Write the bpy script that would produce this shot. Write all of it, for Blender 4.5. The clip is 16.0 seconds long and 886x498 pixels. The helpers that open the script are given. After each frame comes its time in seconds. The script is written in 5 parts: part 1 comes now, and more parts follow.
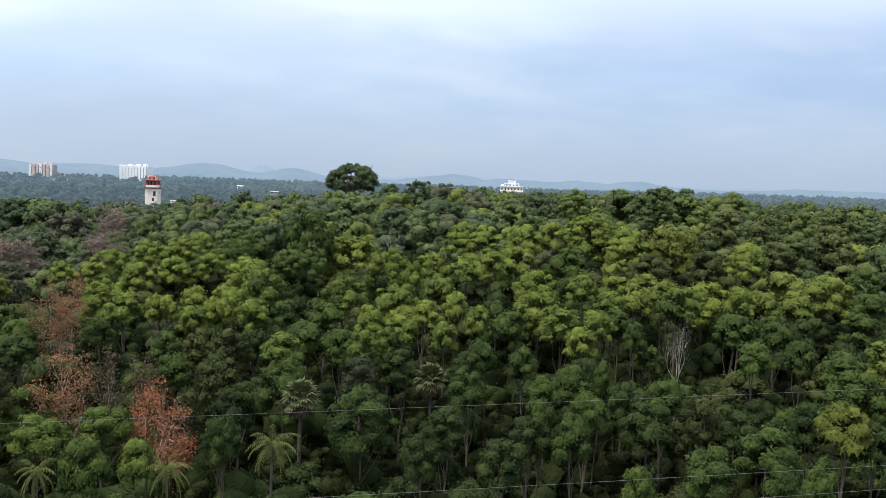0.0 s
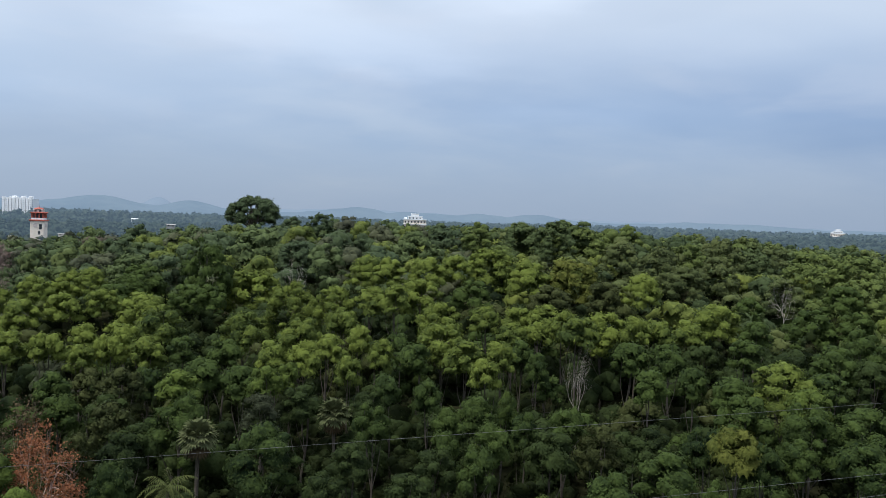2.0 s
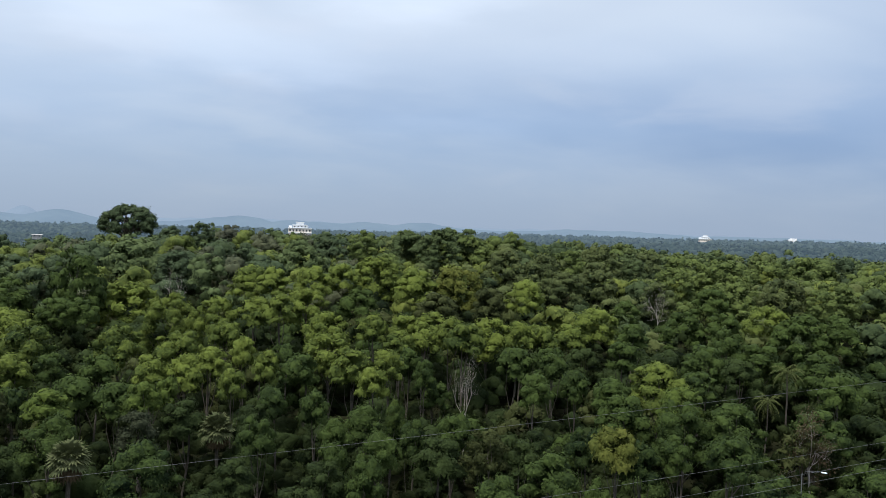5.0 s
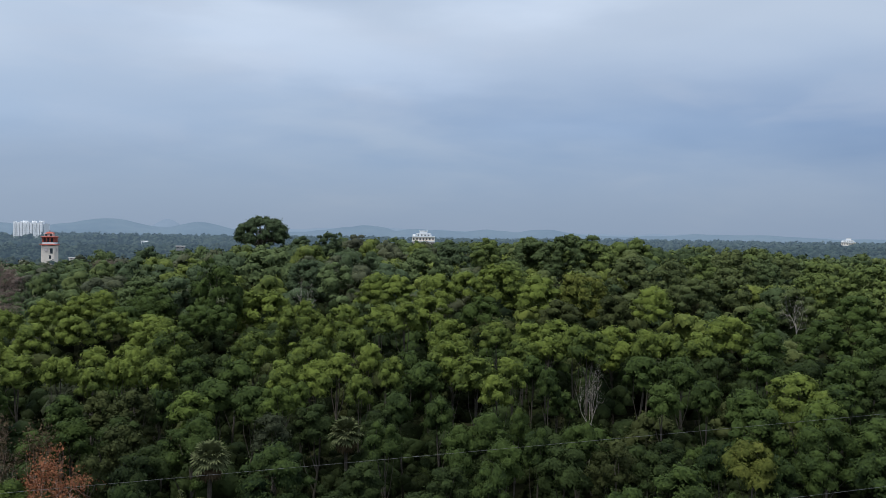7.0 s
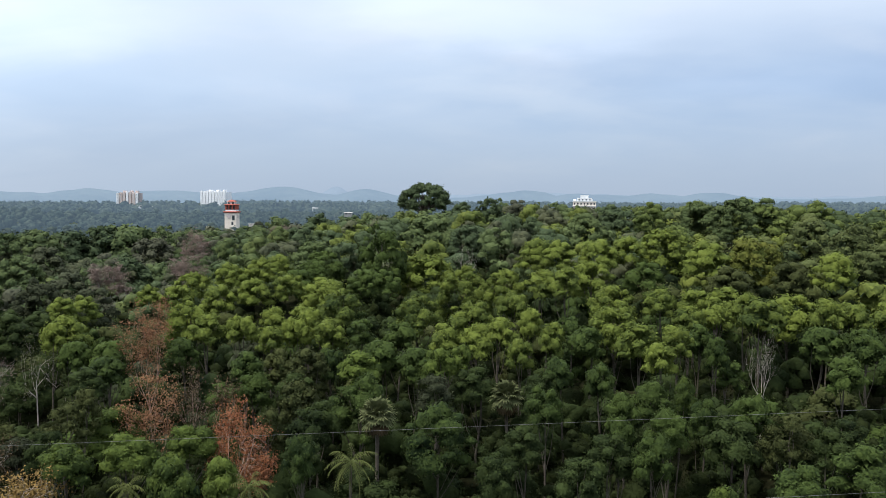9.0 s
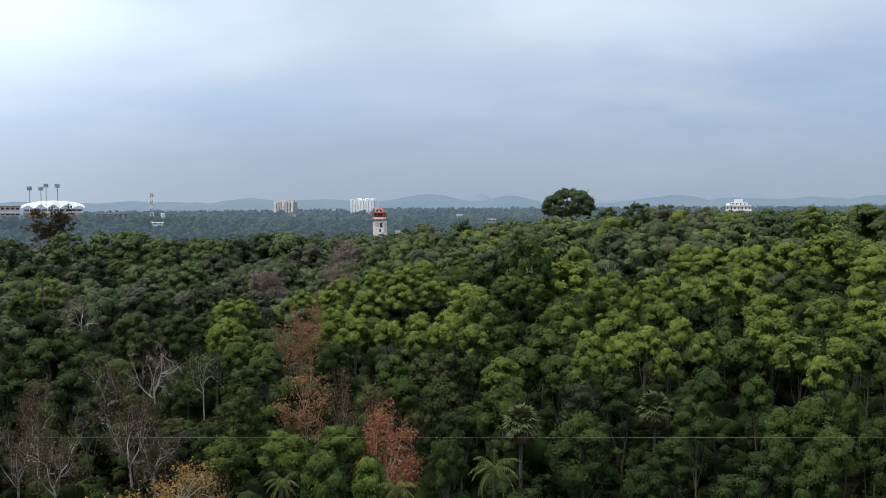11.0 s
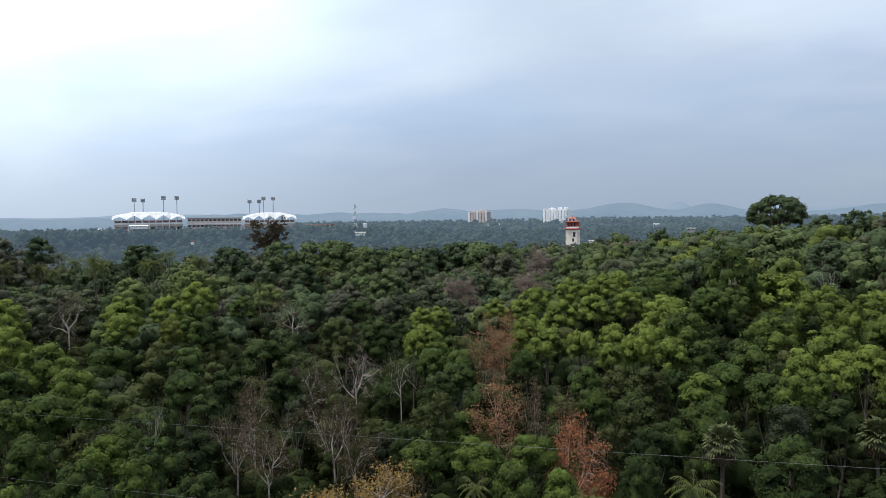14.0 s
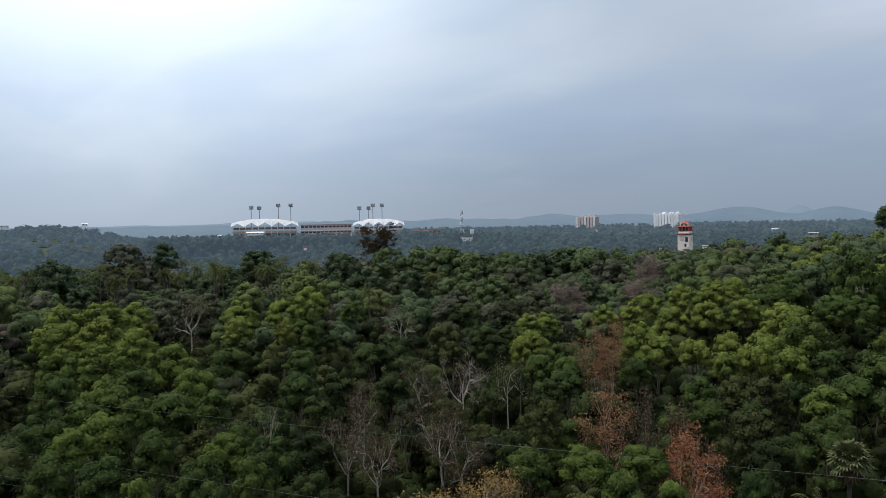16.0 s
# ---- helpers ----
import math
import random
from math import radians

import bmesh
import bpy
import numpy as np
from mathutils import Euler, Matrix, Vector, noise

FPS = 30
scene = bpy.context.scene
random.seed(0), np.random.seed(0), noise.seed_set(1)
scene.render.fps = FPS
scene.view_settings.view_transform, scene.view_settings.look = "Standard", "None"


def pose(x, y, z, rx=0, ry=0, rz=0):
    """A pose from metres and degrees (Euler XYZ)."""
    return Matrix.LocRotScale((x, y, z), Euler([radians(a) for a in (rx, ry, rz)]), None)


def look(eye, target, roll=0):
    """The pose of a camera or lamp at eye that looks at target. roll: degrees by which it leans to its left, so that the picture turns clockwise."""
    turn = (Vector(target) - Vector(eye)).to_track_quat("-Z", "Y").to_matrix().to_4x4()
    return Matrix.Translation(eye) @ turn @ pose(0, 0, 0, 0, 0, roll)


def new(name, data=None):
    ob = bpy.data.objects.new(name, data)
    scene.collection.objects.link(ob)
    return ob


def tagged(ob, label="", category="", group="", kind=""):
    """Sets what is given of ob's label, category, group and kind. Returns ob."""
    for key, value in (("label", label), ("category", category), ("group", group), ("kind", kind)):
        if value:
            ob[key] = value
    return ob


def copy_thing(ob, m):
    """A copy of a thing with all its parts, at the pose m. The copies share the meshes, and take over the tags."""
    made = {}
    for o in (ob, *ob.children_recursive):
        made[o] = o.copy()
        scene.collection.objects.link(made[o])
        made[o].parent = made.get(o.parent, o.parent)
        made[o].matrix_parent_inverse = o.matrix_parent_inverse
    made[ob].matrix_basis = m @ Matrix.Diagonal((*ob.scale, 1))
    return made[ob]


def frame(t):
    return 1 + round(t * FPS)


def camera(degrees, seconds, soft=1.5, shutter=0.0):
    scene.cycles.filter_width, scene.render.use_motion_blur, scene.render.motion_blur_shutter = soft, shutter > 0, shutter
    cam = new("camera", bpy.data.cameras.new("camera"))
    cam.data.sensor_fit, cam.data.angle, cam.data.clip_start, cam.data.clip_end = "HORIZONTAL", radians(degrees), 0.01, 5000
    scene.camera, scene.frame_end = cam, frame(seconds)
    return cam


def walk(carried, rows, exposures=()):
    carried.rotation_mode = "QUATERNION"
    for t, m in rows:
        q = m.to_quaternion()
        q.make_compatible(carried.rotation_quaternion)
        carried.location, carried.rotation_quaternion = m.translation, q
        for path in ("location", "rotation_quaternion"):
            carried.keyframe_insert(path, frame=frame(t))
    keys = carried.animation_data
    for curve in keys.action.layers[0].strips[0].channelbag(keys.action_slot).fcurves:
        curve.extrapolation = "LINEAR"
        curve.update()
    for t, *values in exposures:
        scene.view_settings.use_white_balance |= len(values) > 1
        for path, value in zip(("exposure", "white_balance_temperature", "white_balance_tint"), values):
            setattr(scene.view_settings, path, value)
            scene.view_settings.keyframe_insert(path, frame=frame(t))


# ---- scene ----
# the camera stands on a high terrace, about thirty metres over a wooded valley, and turns
EYE = 32.0
cam = camera(57.9, 16.0, soft=0.75)
TURNS = [
    (0.00, 85.31, -1.97, 0.16),
    (0.50, 86.23, -2.12, -1.27),
    (1.00, 86.97, -2.08, -2.97),
    (1.50, 87.54, -2.03, -4.83),
    (2.00, 87.90, -2.02, -6.74),
    (2.50, 88.12, -2.01, -8.66),
    (3.00, 88.23, -2.02, -10.64),
    (3.50, 88.33, -1.99, -12.66),
    (3.70, 88.40, -1.98, -13.34),
    (4.20, 88.51, -1.91, -14.64),
    (4.75, 88.66, -1.76, -15.03),
    (5.30, 88.82, -1.58, -14.28),
    (5.80, 88.98, -1.40, -12.55),
    (6.00, 89.01, -1.32, -11.70),
    (6.50, 89.23, -1.16, -9.06),
    (7.00, 89.07, -0.90, -6.14),
    (7.50, 88.20, -0.63, -3.34),
    (8.00, 87.30, -0.47, -0.52),
    (8.50, 86.70, -0.46, 2.40),
    (9.00, 86.46, -0.36, 5.26),
    (9.50, 86.51, -0.20, 7.99),
    (10.10, 86.62, -0.01, 11.12),
    (10.75, 86.82, 0.18, 14.27),
    (11.40, 87.04, 0.33, 17.28),
    (12.00, 87.22, 0.43, 20.05),
    (12.50, 87.34, 0.50, 22.39),
    (13.00, 87.48, 0.54, 24.72),
    (13.50, 87.59, 0.60, 27.01),
    (14.00, 87.69, 0.63, 29.20),
    (14.50, 87.79, 0.75, 31.26),
    (15.00, 87.91, 0.83, 33.22),
    (15.50, 88.06, 0.86, 35.09),
    (16.00, 88.20, 0.95, 36.81),
]
walk(cam, [(t, pose(0, 0, EYE, rx, ry, rz)) for t, rx, ry, rz in TURNS],
     exposures=[(0.0, 0.25, 6500, 10), (0.5, -0.38, 6350, 10), (1.0, -0.15, 6280, 10), (1.5, -0.41, 6180, 10), (2.0, -0.19, 6240, 10), (2.5, -0.2, 6250, 10), (3.5, -0.10, 6300, 10), (6.0, -0.20, 6230, 10), (7.0, -0.44, 6120, 10), (8.0, 0.14, 6450, 10),
                (9.0, 0.12, 6500, 10), (9.7, -0.10, 6500, 10), (12.5, -0.17, 6400, 10), (14.5, -0.15, 6400, 10), (15.0, -0.22, 6380, 10), (15.5, -0.58, 6350, 10), (16.0, -0.53, 6430, 10)])

# ---- sky, sun ----
SUN_AZ, SUN_EL = -122.0, 66.0
world = bpy.data.worlds.new("overcast_sky")
scene.world = world
world.use_nodes = True
wn, wl = world.node_tree.nodes, world.node_tree.links
wn.clear()


def direction(az, el):
    a, e = radians(az), radians(el)
    return Vector((math.sin(a) * math.cos(e), math.cos(a) * math.cos(e), math.sin(e)))


def wnode(kind, operation=None):
    n = wn.new(kind)
    if operation:
        n.operation = operation
    return n


def wmath(op, a, b=None, clamp=False):
    n = wnode("ShaderNodeMath", op)
    n.use_clamp = clamp
    for i, v in enumerate((a, b)):
        if v is None:
            continue
        if isinstance(v, (int, float)):
            n.inputs[i].default_value = v
        else:
            wl.new(v, n.inputs[i])
    return n.outputs[0]


def wmix(fac, a, b, blend="MIX"):
    n = wnode("ShaderNodeMix")
    n.data_type, n.blend_type = "RGBA", blend
    for i, v in ((0, fac), (6, a), (7, b)):
        if isinstance(v, (int, float)):
            n.inputs[i].default_value = v
        elif isinstance(v, tuple):
            n.inputs[i].default_value = (*v, 1)
        else:
            wl.new(v, n.inputs[i])
    return n.outputs[2]


def build_sky():
    way = wnode("ShaderNodeTexCoord").outputs["Generated"]
    split = wnode("ShaderNodeSeparateXYZ")
    wl.new(way, split.inputs[0])
    up = wmath("MAXIMUM", split.outputs["Z"], 0.0)
    blue = wnode("ShaderNodeTexSky")
    blue.sky_type, blue.sun_disc = "NISHITA", False
    blue.sun_elevation, blue.sun_rotation = radians(SUN_EL), radians(SUN_AZ)
    blue.air_density, blue.dust_density = 1.0, 2.5
    clear = wnode("ShaderNodeVectorMath", operation="SCALE")
    wl.new(blue.outputs[0], clear.inputs[0])
    clear.inputs["Scale"].default_value = 0.075
    # a cloud sheet seen in perspective: the way divided by its height
    flat = wnode("ShaderNodeVectorMath", operation="DIVIDE")
    low = wmath("ADD", up, 0.28)
    comb = wnode("ShaderNodeCombineXYZ")
    for i in range(3):
        wl.new(low, comb.inputs[i])
    wl.new(way, flat.inputs[0])
    wl.new(comb.outputs[0], flat.inputs[1])

    def clouds(scale, detail, offset, lo, hi, warp=0.5):
        shift = wnode("ShaderNodeVectorMath", operation="MULTIPLY_ADD")
        wl.new(flat.outputs[0], shift.inputs[0])
        shift.inputs[1].default_value = (0.75, 1.25, 0.3)
        shift.inputs[2].default_value = offset
        n = wnode("ShaderNodeTexNoise")
        wl.new(shift.outputs[0], n.inputs["Vector"])
        n.inputs["Scale"].default_value, n.inputs["Detail"].default_value = scale, detail
        n.inputs["Roughness"].default_value, n.inputs["Distortion"].default_value = 0.5, warp
        r = wnode("ShaderNodeMapRange")
        r.interpolation_type = "SMOOTHSTEP"
        wl.new(n.outputs[0], r.inputs[0])
        r.inputs[1].default_value, r.inputs[2].default_value = lo, hi
        return r.outputs[0]

    sheet = wmix(clouds(0.55, 4, (3.1, 1.7, 0.4), 0.3, 0.72), (0.31, 0.47, 0.75), (0.52, 0.69, 0.94))
    sheet = wmix(wmath("MULTIPLY", clouds(1.5, 5, (0.4, 5.2, 1.0), 0.47, 0.74, 0.25), 0.5), sheet, (0.82, 0.92, 1.04))
    # bluer away from the sun, whiter towards the top of the view
    east = wnode("ShaderNodeMapRange")
    east.interpolation_type = "SMOOTHSTEP"
    wl.new(split.outputs["X"], east.inputs[0])
    east.inputs[1].default_value, east.inputs[2].default_value = -0.2, 0.7
    sheet = wmix(wmath("MULTIPLY", east.outputs[0], 0.42), sheet, (0.28, 0.44, 0.75))
    rise = wnode("ShaderNodeMapRange")
    rise.interpolation_type = "SMOOTHSTEP"
    wl.new(split.outputs["Z"], rise.inputs[0])
    rise.inputs[1].default_value, rise.inputs[2].default_value = 0.08, 0.30
    bank = wmath("MULTIPLY", rise.outputs[0], wmath("ADD", wmath("MULTIPLY", clouds(0.85, 4, (7.3, 2.2, 3.0), 0.34, 0.6, 0.4), 0.6), 0.4))
    sheet = wmix(wmath("MULTIPLY", bank, 0.85), sheet, (0.92, 1.02, 1.14))
    # soft level banks of thinner cloud
    level = wnode("ShaderNodeVectorMath", "MULTIPLY")
    wl.new(way, level.inputs[0])
    level.inputs[1].default_value = (1.0, 1.0, 3.6)

    def banks(scale, seed, lo, hi):
        n = wnode("ShaderNodeTexNoise")
        shift = wnode("ShaderNodeVectorMath", "ADD")
        wl.new(level.outputs[0], shift.inputs[0])
        shift.inputs[1].default_value = (seed, seed * 0.7, 0)
        wl.new(shift.outputs[0], n.inputs["Vector"])
        n.inputs["Scale"].default_value, n.inputs["Detail"].default_value = scale, 5
        n.inputs["Roughness"].default_value, n.inputs["Distortion"].default_value = 0.48, 0.35
        r = wnode("ShaderNodeMapRange")
        r.interpolation_type = "SMOOTHSTEP"
        wl.new(n.outputs[0], r.inputs[0])
        r.inputs[1].default_value, r.inputs[2].default_value = lo, hi
        return r.outputs[0]
    sheet = wmix(wmath("MULTIPLY", banks(2.6, 4.4, 0.44, 0.70), 0.3), sheet, (0.72, 0.83, 1.0))
    sheet = wmix(wmath("MULTIPLY", banks(4.2, 9.1, 0.50, 0.74), 0.35), sheet, (0.80, 0.87, 1.0))
    # paler and pinker haze low down
    haze = wnode("ShaderNodeMapRange")
    haze.interpolation_type = "SMOOTHSTEP"
    wl.new(split.outputs["Z"], haze.inputs[0])
    haze.inputs[1].default_value, haze.inputs[2].default_value = 0.16, 0.0
    sheet = wmix(wmath("MULTIPLY", haze.outputs[0], 0.8), sheet, (0.46, 0.56, 0.70))
    sky = wmix(0.8, clear.outputs[0], sheet)
    # an overcast sky is brightest overhead
    high = wnode("ShaderNodeMapRange")
    high.interpolation_type = "SMOOTHSTEP"
    wl.new(split.outputs["Z"], high.inputs[0])
    high.inputs[1].default_value, high.inputs[2].default_value = 0.25, 0.95
    sky = wmix(wmath("MULTIPLY", high.outputs[0], 1.0), sky, (0.6, 0.63, 0.68), "ADD")
    # the cloud glows round the hidden sun
    dot = wnode("ShaderNodeVectorMath", operation="DOT_PRODUCT")
    wl.new(way, dot.inputs[0])
    dot.inputs[1].default_value = direction(SUN_AZ, SUN_EL)
    near = wmath("MAXIMUM", dot.outputs["Value"], 0.0)
    glow = wmath("ADD", wmath("MULTIPLY", wmath("POWER", near, 12.0), 1.0), wmath("MULTIPLY", wmath("POWER", near, 4.0), 0.05))
    sky = wmix(glow, sky, (0.86, 0.95, 1.0), "ADD")
    # the cloud is thin lower down, too
    for az, el, tight, much in ((-44, 26, 30.0, 0.72), (-62, 23, 30.0, 0.8)):
        dot = wnode("ShaderNodeVectorMath", "DOT_PRODUCT")
        wl.new(way, dot.inputs[0])
        dot.inputs[1].default_value = direction(az, el)
        thin = wmath("POWER", wmath("MAXIMUM", dot.outputs["Value"], 0.0), tight)
        sky = wmix(wmath("MULTIPLY", thin, much), sky, (0.86, 0.95, 1.0), "ADD")
    dot = wnode("ShaderNodeVectorMath", "DOT_PRODUCT")
    wl.new(way, dot.inputs[0])
    dot.inputs[1].default_value = direction(-60, 11)
    pale = wmath("MULTIPLY", wmath("POWER", wmath("MAXIMUM", dot.outputs["Value"], 0.0), 14.0), 0.26)
    sky = wmix(pale, sky, (0.86, 0.95, 1.0), "ADD")
    # single paler drifts of cloud with frayed edges: azimuth, elevation, half widths, strength
    fray = wnode("ShaderNodeTexNoise")
    wl.new(level.outputs[0], fray.inputs["Vector"])
    fray.inputs["Scale"].default_value, fray.inputs["Detail"].default_value = 7.0, 5
    bent = wnode("ShaderNodeVectorMath", "MULTIPLY_ADD")
    wl.new(fray.outputs["Color"], bent.inputs[0])
    bent.inputs[1].default_value = (0.20, 0.20, 0.07)
    wl.new(way, bent.inputs[2])
    for az, el, wide, high_, much in ((-4, 13, 11, 2.2, 0.17), (-9, 14.3, 6, 1.3, 0.12), (12.5, 16.5, 5, 2.0, 0.26), (32, 15, 9, 3.0, 0.05), (15.6, 8, 5, 0.8, 0.06),
                                      (-29, 11, 5, 1.4, 0.08), (3, 11.4, 6, 1.2, 0.10), (22, 12, 7, 1.2, 0.06), (-20, 7, 9, 1.0, 0.05)):
        off = wnode("ShaderNodeVectorMath", "SUBTRACT")
        wl.new(bent.outputs[0], off.inputs[0])
        off.inputs[1].default_value = direction(az, el) + Vector((0.10, 0.10, 0.035))
        span = wnode("ShaderNodeVectorMath", "DIVIDE")
        wl.new(off.outputs[0], span.inputs[0])
        span.inputs[1].default_value = (radians(wide), radians(wide), radians(high_))
        size = wnode("ShaderNodeVectorMath", "LENGTH")
        wl.new(span.outputs[0], size.inputs[0])
        drift = wmath("POWER", 0.5, wmath("POWER", size.outputs["Value"], 2.0))
        sky = wmix(wmath("MULTIPLY", drift, 0.7 * much), sky, (0.95, 0.97, 1.0), "ADD")
    back = wnode("ShaderNodeBackground")
    wl.new(sky, back.inputs[0])
    back.inputs[1].default_value = 1.0
    wl.new(back.outputs[0], wnode("ShaderNodeOutputWorld").inputs[0])


build_sky()
sun = new("sun", bpy.data.lights.new("sun", "SUN"))
sun.data.energy, sun.data.angle, sun.data.color = 3.8, radians(14), (1.0, 0.96, 0.88)
sun.matrix_world = look(direction(SUN_AZ, SUN_EL) * 100, (0, 0, 0))

# ---- materials ----


def material(name, build):
    m = bpy.data.materials.new(name)
    m.use_nodes = True
    nodes, links = m.node_tree.nodes, m.node_tree.links
    nodes.clear()
    out = nodes.new("ShaderNodeOutputMaterial")
    links.new(build(nodes, links), out.inputs[0])
    return m


def scaled_noise(nodes, links, scale, detail=3, coords="Object"):
    tc = nodes.new("ShaderNodeTexCoord")
    n = nodes.new("ShaderNodeTexNoise")
    n.inputs["Scale"].default_value, n.inputs["Detail"].default_value = scale, detail
    if coords == "World":
        links.new(nodes.new("ShaderNodeNewGeometry").outputs["Position"], n.inputs["Vector"])
    else:
        links.new(tc.outputs[coords], n.inputs["Vector"])
    return n.outputs[0]


def ramp(nodes, links, fac, *stops):
    r = nodes.new("ShaderNodeValToRGB")
    links.new(fac, r.inputs[0])
    e = r.color_ramp.elements
    while len(e) < len(stops):
        e.new(0.5)
    for el, (p, c) in zip(e, stops):
        el.position, el.color = p, (*c, 1)
    return r.outputs[0]


def mixed(nodes, links, fac, a, b, blend="MIX"):
    n = nodes.new("ShaderNodeMix")
    n.data_type, n.blend_type = "RGBA", blend
    for i, v in ((0, fac), (6, a), (7, b)):
        if isinstance(v, (int, float)):
            n.inputs[i].default_value = v
        elif isinstance(v, tuple):
            n.inputs[i].default_value = (*v, 1)
        else:
            links.new(v, n.inputs[i])
    return n.outputs[2]


def leaf_material(name, young, old, haze_glow=0.0, through_leaf=0.06):
    """Foliage: old and young leaves mixed leaf by leaf, tree by tree and in drifts of some metres."""
    if not haze_glow:
        young, old = (tuple(0.65 * c for c in tone) for tone in (young, old))

    def build(nodes, links):
        geo = nodes.new("ShaderNodeNewGeometry")
        info = nodes.new("ShaderNodeObjectInfo")
        drift = scaled_noise(nodes, links, 0.013 if haze_glow else 0.11, 3, "World")
        patch = scaled_noise(nodes, links, 0.75, 2, "World")
        add = nodes.new("ShaderNodeMath")
        add.operation = "MULTIPLY_ADD"
        links.new(geo.outputs["Random Per Island"], add.inputs[0])
        add.inputs[1].default_value = 0.6
        tuft = scaled_noise(nodes, links, 3.2, 4, "World")
        both = nodes.new("ShaderNodeMath")
        both.operation = "MULTIPLY_ADD"
        links.new(tuft, both.inputs[0])
        both.inputs[1].default_value = 0.75
        links.new(patch, both.inputs[2])
        links.new(both.outputs[0], add.inputs[2])
        more = nodes.new("ShaderNodeMath")
        more.operation = "MULTIPLY_ADD"
        links.new(info.outputs["Random"], more.inputs[0])
        more.inputs[1].default_value = 0.55
        links.new(add.outputs[0], more.inputs[2])
        sum_ = nodes.new("ShaderNodeMath")
        sum_.operation = "ADD"
        links.new(more.outputs[0], sum_.inputs[0])
        links.new(drift, sum_.inputs[1])
        fac = nodes.new("ShaderNodeMapRange")
        links.new(sum_.outputs[0], fac.inputs[0])
        fac.inputs[1].default_value, fac.inputs[2].default_value = 1.2, 2.3
        col = mixed(nodes, links, fac.outputs[0], old, young)
        b = nodes.new("ShaderNodeBsdfPrincipled")
        links.new(col, b.inputs["Base Color"])
        relief = nodes.new("ShaderNodeBump")
        relief.inputs["Strength"].default_value, relief.inputs["Distance"].default_value = 0.6, 0.25
        links.new(tuft, relief.inputs["Height"])
        links.new(relief.outputs[0], b.inputs["Normal"])
        b.inputs["Roughness"].default_value = 0.7
        b.inputs["Specular IOR Level"].default_value = 0.0 if haze_glow else 0.03
        t = nodes.new("ShaderNodeBsdfTranslucent")
        links.new(col, t.inputs[0])
        mix = nodes.new("ShaderNodeMixShader")
        mix.inputs[0].default_value = through_leaf
        links.new(b.outputs[0], mix.inputs[1])
        links.new(t.outputs[0], mix.inputs[2])
        if not haze_glow:
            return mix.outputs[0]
        # haze before far leaves, put in as bluish emission
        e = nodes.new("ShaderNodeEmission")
        e.inputs[0].default_value, e.inputs[1].default_value = (0.33, 0.48, 0.66, 1), haze_glow
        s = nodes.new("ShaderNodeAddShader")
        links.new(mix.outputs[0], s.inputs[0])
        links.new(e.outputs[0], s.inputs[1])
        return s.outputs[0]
    return material(name, build)


def surface(name, a, b, scale=1.0, rough=0.8, metal=0.0, bump=0.0, coords="Object", glow=None, shine=0.3):
    """A painted, mineral or bark surface: two tones in coarse and fine patches, with relief."""
    def build(nodes, links):
        fine = scaled_noise(nodes, links, scale * 6, 4, coords)
        coarse = scaled_noise(nodes, links, scale, 3, coords)
        f = mixed(nodes, links, 0.5, coarse, fine)
        col = ramp(nodes, links, f, (0.35, a), (0.65, b))
        s = nodes.new("ShaderNodeBsdfPrincipled")
        links.new(col, s.inputs["Base Color"])
        s.inputs["Specular IOR Level"].default_value = shine
        s.inputs["Roughness"].default_value, s.inputs["Metallic"].default_value = rough, metal
        if bump:
            n = nodes.new("ShaderNodeBump")
            n.inputs["Strength"].default_value = bump
            links.new(f, n.inputs["Height"])
            links.new(n.outputs[0], s.inputs["Normal"])
        # glow: emission that carries the haze of the far hills
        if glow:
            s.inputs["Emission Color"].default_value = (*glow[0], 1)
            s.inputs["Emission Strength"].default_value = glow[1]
        return s.outputs[0]
    return material(name, build)


LEAF = {
    "bright": leaf_material("leaf_bright", (0.164, 0.204, 0.041), (0.041, 0.063, 0.021)),
    "fresh": leaf_material("leaf_fresh", (0.110, 0.149, 0.032), (0.026, 0.044, 0.017)),
    "green": leaf_material("leaf_green", (0.072, 0.104, 0.027), (0.014, 0.026, 0.013)),
    "dark": leaf_material("leaf_dark", (0.051, 0.072, 0.023), (0.013, 0.021, 0.010)),
    # undergrowth: shade of the gaps put into a darker leaf colour
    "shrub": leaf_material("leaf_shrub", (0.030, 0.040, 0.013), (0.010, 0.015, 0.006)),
    "olive": leaf_material("leaf_olive", (0.080, 0.092, 0.032), (0.026, 0.034, 0.014)),
    "grey": leaf_material("leaf_grey", (0.060, 0.070, 0.038), (0.026, 0.032, 0.018)),
    "brown": leaf_material("leaf_brown", (0.122, 0.090, 0.050), (0.058, 0.044, 0.027)),
    "red": leaf_material("leaf_red", (0.400, 0.165, 0.080), (0.225, 0.100, 0.055)),
    "rust": leaf_material("leaf_rust", (0.370, 0.195, 0.105), (0.200, 0.110, 0.066)),
    "blush": leaf_material("leaf_withered", (0.330, 0.245, 0.210), (0.190, 0.142, 0.122)),
    "yellow": leaf_material("leaf_yellow", (0.420, 0.280, 0.098), (0.200, 0.132, 0.052)),
    "gold": leaf_material("leaf_gold", (0.142, 0.152, 0.034), (0.060, 0.080, 0.018)),
    "palm": leaf_material("leaf_palm", (0.165, 0.185, 0.085), (0.080, 0.096, 0.042)),
    "coconut": leaf_material("leaf_coconut", (0.150, 0.170, 0.055), (0.060, 0.078, 0.026)),
}
